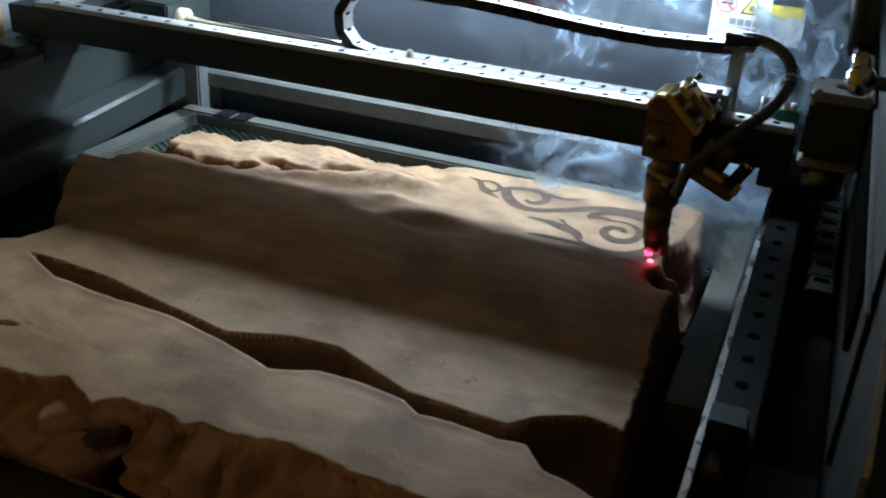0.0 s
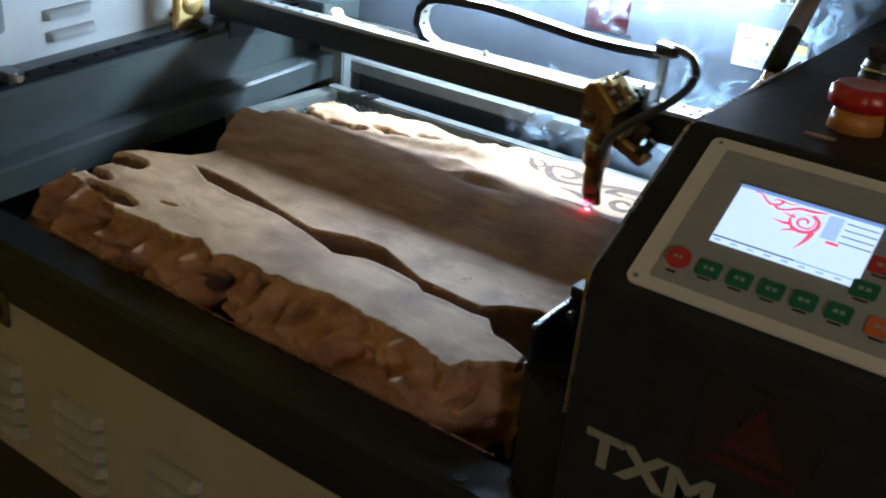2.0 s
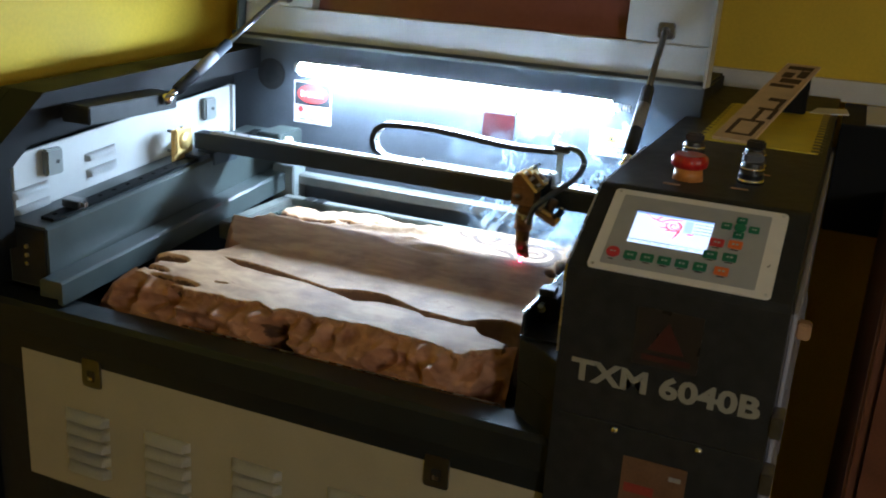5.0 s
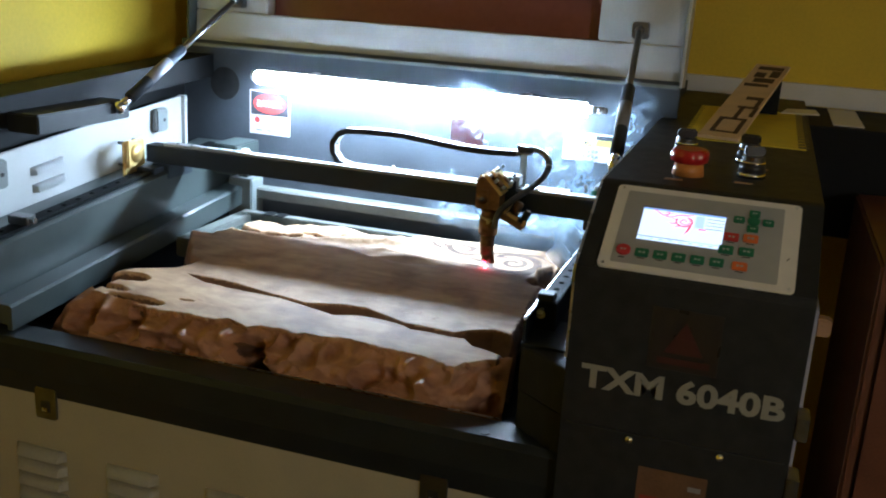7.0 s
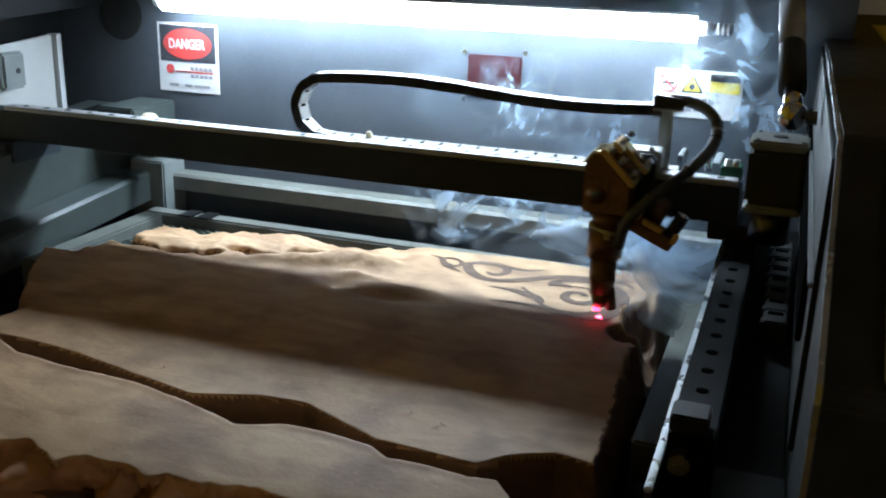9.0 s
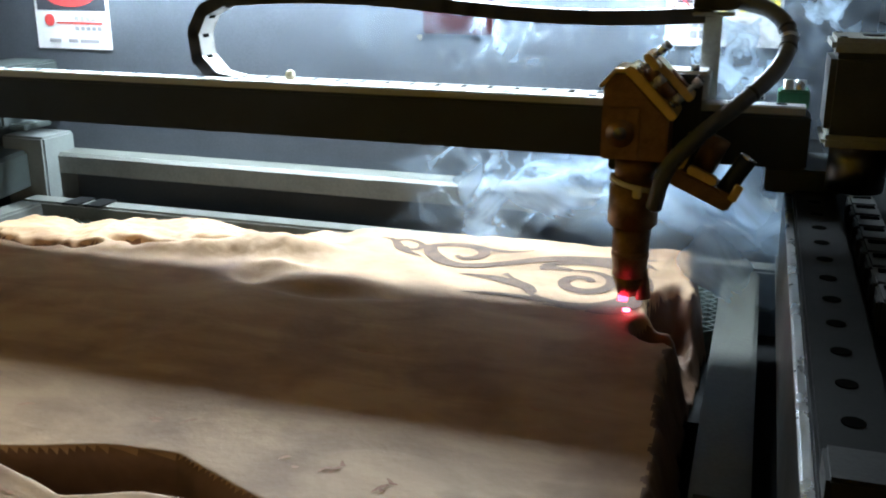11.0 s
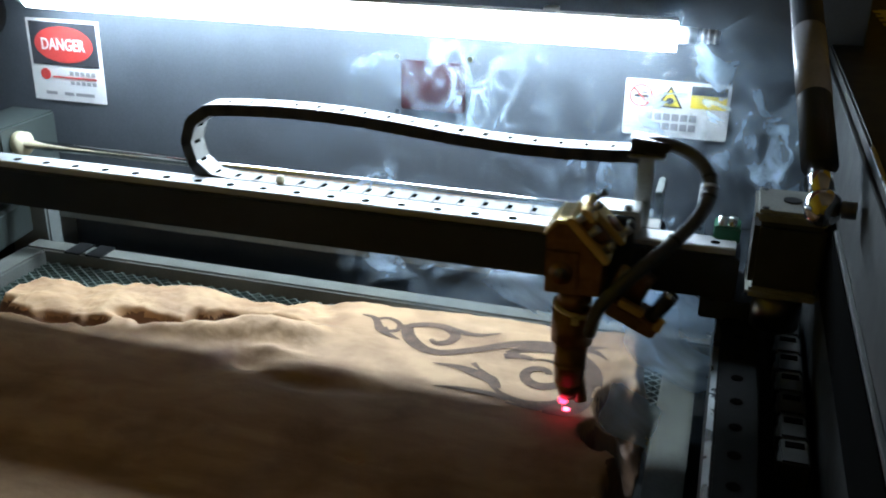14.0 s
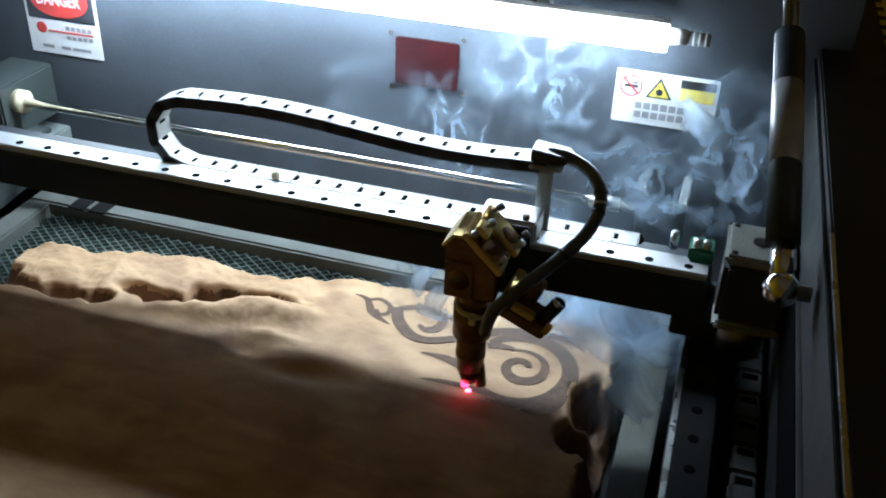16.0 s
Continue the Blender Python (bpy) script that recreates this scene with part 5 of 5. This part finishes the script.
    bmesh.ops.transform(bm, matrix=Matrix.Translation((0, 0, 0.8585)) @ Matrix.Translation((x, y, 0)) @ Matrix.Rotation(radians(12), 4, "Y") @ Matrix.Translation((-x, -y, 0)), verts=bm.verts)
    tie = part("zip_tie", bm, M_BEARING, h, "cream tie", True)
    part("tie_head", box(x + 0.001, x + 0.0055, y - 0.0162, y - 0.0128, 0.8545, 0.8595, 0.0006), M_BEARING, tie)
    part("nozzle", cyl((x, y, 0.808), (x, y, 0.8358), 0.0092, 0.0104), M_BROWNM, h, "", True)
    part("nozzle_ring", cyl((x, y, 0.819), (x, y, 0.8225), 0.0103), M_BROWNM, h, "", True)
    part("nozzle_tip", cyl((x, y, 0.797), (x, y, 0.8078), 0.0052, 0.0092), M_BROWNM, h, "", True)
    part("air_nipple", cyl((x + 0.0085, y, 0.7955), (x + 0.006, y, 0.812), 0.0042), M_BROWNM, h, "", True)
    # pointer bracket on the side
    m = Matrix.Translation((x + 0.037, y + 0.004, 0.868)) @ Matrix.Rotation(radians(24), 4, "Y")
    def clip(bm, name, mt, label="", smooth=False, parent=h):
        bmesh.ops.transform(bm, matrix=m, verts=bm.verts)
        return part(name, bm, mt, parent, label, smooth)
    pb = clip(box(-0.018, 0.018, -0.013, 0.012, -0.013, -0.004, 0.0012), "pointer_bracket", M_BROWNM, "bronze pointer bracket")
    clip(box(-0.018, -0.012, -0.013, 0.012, -0.0038, 0.012, 0.001), "bracket_jaw", M_BRASS, "", False, pb)
    clip(box(-0.010, 0.006, -0.0135, -0.006, -0.0038, 0.0005, 0.0008), "bracket_clip", M_BRASS, "", False, pb)
    clip(cyl((-0.003, 0.002, -0.0035), (-0.003, 0.002, 0.017), 0.0062), "pointer", M_BROWNM, "", True, pb)
    clip(cyl((0.012, -0.004, -0.006), (0.014, -0.008, 0.016), 0.0048, seg=18), "thumb_screw", M_BEAM, "", True, pb)
    clip(cyl((0.0141, -0.0081, 0.0161), (0.0142, -0.0083, 0.0172), 0.0045, seg=18), "screw_face", M_CHROME, "", True, pb)
    clip(box(0.0145, 0.019, -0.0145, -0.0125, -0.006, 0.003, 0.0005), "bracket_lug", M_BRASS, "", False, pb)
    # hose from the chain to the nozzle
    pts = smooth_path([(0.030, 0.024, 0.951), (0.045, 0.022, 0.951), (0.062, 0.013, 0.946), (0.0705, 0.0, 0.935), (0.066, -0.016, 0.920), (0.050, -0.032, 0.904), (0.033, -0.047, 0.890), (0.018, -0.051, 0.872), (0.012, -0.046, 0.850)], 14)
    ho = part("air_hose", hose(pts, 0.0043, 14, wrap=0.06), M_HOSE, h, "grey-black spiral-wrapped air hose", True)
    for k in (38, 43, 47, 66):
        d = (pts[k + 1] - pts[k]).normalized()
        part("hose_ring", cyl(pts[k] - d * 0.0009, pts[k] + d * 0.0009, 0.0048, seg=16), M_PRBLACK if k != 43 else M_STEEL, ho, "", True)
    # the spot on the wood and the lit tip
    part("laser_spot", cyl((x, y - 0.001, 0.7874), (x, y - 0.001, 0.7882), 0.0021, seg=18), M_SPOTCORE, h, "glowing red laser spot")
    part("lit_tip", cyl((x - 0.002, y - 0.004, 0.7945), (x - 0.002, y - 0.004, 0.7968), 0.0027, seg=14), M_SPOT, h, "red glow at the nozzle")
    return h


head = laser_head()


def chain_at(s, hx):
    """Place and slope of the chain at the length s from its fixed end, for the head at hx."""
    end = hx + 0.028
    total = LINK * NLINK
    # lower run goes left from ANCHOR to xb, then the bend, then the upper run to end
    xb = (ANCHOR + end - (total - math.pi * CH_R)) / 2
    low = ANCHOR - xb
    if s < low:
        return ANCHOR - s, CH_Z0, math.pi
    if s < low + math.pi * CH_R:
        a = (s - low) / CH_R
        return xb - CH_R * math.sin(a), CH_Z0 + CH_R * (1 - math.cos(a)), math.pi - a
    u = s - low - math.pi * CH_R
    span = end - xb
    k = u / span
    lift = 0.0035 * math.sin(math.pi * 2 * k) if k < 1 else 0
    return xb + u, CH_Z0 + 2 * CH_R + lift - 0.004 * k, math.atan(0.007 * math.pi / span * math.cos(2 * math.pi * k))


def chain_pose(i, hx):
    xa, za, _ = chain_at(i * LINK, hx)
    xc, zc, _ = chain_at((i + 1) * LINK, hx)
    a = math.atan2(zc - za, xc - xa)
    return pose((xa + xc) / 2, CH_Y, (za + zc) / 2, 0, -math.degrees(a), 0)


def chain():
    """Links with rounded cheeks, pale cover plates and a dark slot at every joint."""
    ch = new("cable_chain")
    ch.parent = machine
    def cheek(y0, y1):
        pts = []
        for k in range(9):
            a = radians(-90 + 180 * k / 8)
            pts.append((LINK / 2 - 0.0008 + 0.0042 * math.cos(a), 0.0040 * math.sin(a)))
        for k in range(9):
            a = radians(90 + 180 * k / 8)
            pts.append((-LINK / 2 + 0.0008 + 0.0042 * math.cos(a), 0.0040 * math.sin(a)))
        return prism(pts, "y", y0, y1)
    links = []
    first = part("chain_link", box(-LINK / 2 - 0.0005, LINK / 2 + 0.0005, -0.0075, 0.0075, -0.0033, 0.0033), M_CHAIN, ch)
    pieces = [part("link_cheek", cheek(-0.0092, -0.0076), M_CHAIN, first), part("link_cheek", cheek(0.0076, 0.0092), M_CHAIN, first)]
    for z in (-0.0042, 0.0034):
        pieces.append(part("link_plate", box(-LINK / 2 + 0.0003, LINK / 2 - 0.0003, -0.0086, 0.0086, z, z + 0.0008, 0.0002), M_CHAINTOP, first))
    for z in (-0.0044, 0.0040):
        pieces.append(part("link_slot", box(LINK / 2 - 0.0036, LINK / 2 - 0.0006, -0.0042, 0.0030, z, z + 0.0004), M_HOLE, first))
    for i in range(NLINK):
        o = first if i == 0 else new("chain_link", first.data)
        o.parent = ch
        if i:
            for q in pieces:
                new(q.name.split(".")[0], q.data).parent = o
        links.append(o)
    return links


links = chain()


# ---- engraving ----
def engraving():
    zf = lambda x, y: slab_z(x, y) + 0.0005
    def stroke(pts, ws):
        p = smooth_path([(a, b, 0) for a, b in pts], 8)
        n = len(p)
        u = np.linspace(0, 1, n)
        w = np.interp(u, np.linspace(0, 1, len(ws)), ws)
        part("burnt_stroke", ribbon(p, list(w), zf), M_BURN, slab, "", True)
    for pts, ws in STROKES:
        stroke(pts, ws)


CX, CY = 0.099, 0.003


def ringpts(r0, r1, a0, a1, n):
    return [(CX + (r0 + (r1 - r0) * k / n) * math.cos(radians(a0 + (a1 - a0) * k / n)), CY + (r0 + (r1 - r0) * k / n) * math.sin(radians(a0 + (a1 - a0) * k / n))) for k in range(n + 1)]


STROKES = [
    # outer ring, open at its left, with a pointed tail
    (ringpts(0.0365, 0.034, 215, 505, 18), [0.001, 0.004, 0.0065, 0.006, 0.005, 0.0035]),
    # inner scroll
    (ringpts(0.0205, 0.0052, 120, -340, 20), [0.0005, 0.003, 0.0042, 0.0038, 0.003, 0.0024]),
    (ringpts(0.0335, 0.0200, 152, 118, 4), [0.0035, 0.003, 0.002]),
    # long upper stem
    ([(-0.010, 0.041), (-0.002, 0.024), (0.012, 0.012), (0.027, 0.011), (0.047, 0.021), (0.075, 0.038), (0.10, 0.044), (0.12, 0.046), (0.138, 0.051)], [0.0045, 0.005, 0.0038, 0.0035, 0.0045, 0.004, 0.0005]),
    ([(0.116, 0.044), (0.130, 0.042), (0.140, 0.033)], [0.0035, 0.003, 0.0003]),
    # small scroll
    ([(-0.008, 0.040), (0.004, 0.045), (0.019, 0.045), (0.029, 0.036), (0.027, 0.026), (0.019, 0.022), (0.013, 0.026)], [0.003, 0.0035, 0.004, 0.0038, 0.003, 0.0015]),
    ([(0.018, 0.046), (0.033, 0.042), (0.046, 0.042), (0.060, 0.049)], [0.003, 0.0028, 0.002, 0.0003]),
    # leaf at the far end
    ([(-0.047, 0.046), (-0.036, 0.043), (-0.027, 0.030), (-0.017, 0.023), (-0.008, 0.019)], [0.0004, 0.0022, 0.0035, 0.002, 0.0004]),
    ([(-0.034, 0.042), (-0.026, 0.046), (-0.016, 0.041), (-0.014, 0.032), (-0.020, 0.028), (-0.024, 0.033)], [0.0018, 0.0018, 0.0022, 0.002, 0.0012]),
    # pointed leaves at the ring's left
    ([(0.024, -0.004), (0.042, -0.004), (0.056, -0.008), (0.068, -0.013), (0.074, -0.022)], [0.0003, 0.003, 0.0045, 0.0045, 0.003]),
    ([(0.033, -0.031), (0.049, -0.029), (0.068, -0.029), (0.084, -0.031)], [0.0003, 0.0022, 0.0028, 0.003]),
    ([(0.051, 0.004), (0.057, -0.002), (0.064, -0.008)], [0.0024, 0.0011, 0.0022]),
    # torn lower edge of the ring
    ([(0.083, -0.036), (0.102, -0.037), (0.112, -0.032)], [0.0006, 0.0022, 0.0025]),
    ([(0.108, -0.037), (0.122, -0.036), (0.131, -0.024), (0.134, -0.005)], [0.003, 0.004, 0.005, 0.003]),
]
engraving()


# ---- smoke: thin curled veils that drift ----
def veil(name, w, h, seed, curl, strength, tex):
    n = 26
    bm = bmesh.new()
    rows = []
    for i in range(n + 1):
        u = i / n - 0.5
        row = []
        for j in range(n + 1):
            v = j / n - 0.5
            d = noise.noise_vector((u * 3.1 + seed, v * 3.3, seed * 0.7))
            row.append(bm.verts.new((u * w + 0.18 * w * d.x, curl * w * (u * u * 1.2 + 0.5 * d.y), v * h + 0.18 * h * d.z)))
        rows.append(row)
    for i in range(n):
        for j in range(n):
            bm.faces.new((rows[i][j], rows[i + 1][j], rows[i + 1][j + 1], rows[i][j + 1]))
    ob = part(name, bm, tex, None, "", True)
    at = ob.data.attributes.new("veil_weight", "FLOAT", "POINT")
    vals = []
    for i in range(n + 1):
        for j in range(n + 1):
            r = math.hypot(2 * (i / n - 0.5), 2 * (j / n - 0.5))
            vals.append(strength * max(0.0, 1 - r) ** 1.2)
    at.data.foreach_set("value", vals)
    return ob


M_SMOKE = [smoke_mat("wispy_smoke", 1.0, 26, 1.3), smoke_mat("curling_smoke", 1.0, 38, 4.7), smoke_mat("soft_smoke", 1.0, 14, 8.1, 0.30, 0.80)]


def smoke():
    puffs = []
    rng = random.Random(5)
    spots = [
        # place, width, height, strength, texture, drift
        ((0.03, 0.06, 0.835), 0.18, 0.09, 1.5, 0, (-0.03, 0.01, 0.012)),
        ((-0.015, 0.085, 0.845), 0.15, 0.09, 0.9, 1, (-0.035, 0.01, 0.015)),
        ((0.095, 0.08, 0.845), 0.17, 0.10, 1.2, 2, (-0.02, 0.012, 0.012)),
        ((0.148, 0.055, 0.835), 0.15, 0.12, 1.6, 2, (0.012, 0.012, 0.02)),
        ((0.170, 0.015, 0.82), 0.11, 0.12, 1.3, 2, (0.006, 0.01, 0.015)),
        ((0.172, -0.04, 0.812), 0.08, 0.09, 0.9, 2, (0.003, 0.012, 0.01)),
        ((0.06, 0.045, 0.832), 0.22, 0.10, 0.9, 2, (-0.02, 0.01, 0.01)),
        ((0.155, 0.035, 0.835), 0.16, 0.12, 1.1, 2, (0.008, 0.01, 0.015)),
        ((0.155, 0.09, 0.885), 0.15, 0.10, 0.9, 1, (0.01, 0.008, 0.025)),
        ((0.10, 0.10, 0.925), 0.17, 0.14, 0.55, 1, (-0.012, 0.01, 0.03)),
        ((0.01, 0.105, 0.935), 0.17, 0.14, 0.55, 1, (-0.02, 0.008, 0.03)),
        ((0.185, 0.10, 0.935), 0.14, 0.17, 1.0, 0, (0.008, 0.008, 0.035)),
        ((0.225, 0.06, 0.955), 0.08, 0.15, 0.9, 1, (0.003, 0.01, 0.035)),
        ((-0.08, 0.11, 0.925), 0.18, 0.14, 0.3, 2, (-0.02, 0.006, 0.02)),
    ]
    for place, w, h, k, tx, drift in spots:
        ob = veil("smoke_puff", w, h, rng.uniform(0, 50), 0.14, k, M_SMOKE[tx])
        ob.visible_shadow = False
        tagged(ob, "thin blue-white smoke drifting off the engraving", "smoke", "smoke over the bed")
        puffs.append((ob, Vector(place), Vector(drift), rng.uniform(0, 6.28), rng.uniform(-9, 9), -42 if place[2] < 0.9 else -30))
    return puffs


puffs = smoke()


# ---- movement ----
LOWS = [-0.22, 0.24, 0.70, 1.16, 1.62, 2.05, 2.52, 3.01, 3.51, 4.01, 4.5, 4.92, 5.33, 5.75, 6.17, 6.58, 7.0, 7.43, 7.86, 8.3, 8.73, 9.16, 9.58, 9.99, 10.41, 10.82, 11.24, 11.68, 12.115, 12.55, 12.98, 13.41, 13.84, 14.275, 14.71, 15.147, 15.583, 16.02, 16.46]


def head_x(t):
    """The sweep along the beam: a low end at each time of LOWS."""
    i = max(k for k in range(len(LOWS) - 1) if LOWS[k] <= t)
    f = (t - LOWS[i]) / (LOWS[i + 1] - LOWS[i])
    return 0.1005 - 0.0325 * math.cos(2 * math.pi * f)


def motions():
    times = [round(i * 0.05, 3) for i in range(321)]
    walk(head, [(t, pose(head_x(t), 0, 0)) for t in times])
    for i, o in enumerate(links):
        walk(o, [(t, chain_pose(i, head_x(t))) for t in times])
    for ob, p, d, ph, turn, lean in puffs:
        rows = []
        for k in range(33):
            t = k * 0.5
            s = math.sin(2 * math.pi * t / 5.3 + ph)
            c = math.sin(2 * math.pi * t / 3.7 + ph * 1.7)
            q = p + d * s + Vector((0.008 * c, 0, 0.006 * c))
            rows.append((t, pose(q.x, q.y, q.z, lean + 4 * c, 14 * s + 5 * c, turn + 6 * s)))
        walk(ob, rows)


motions()
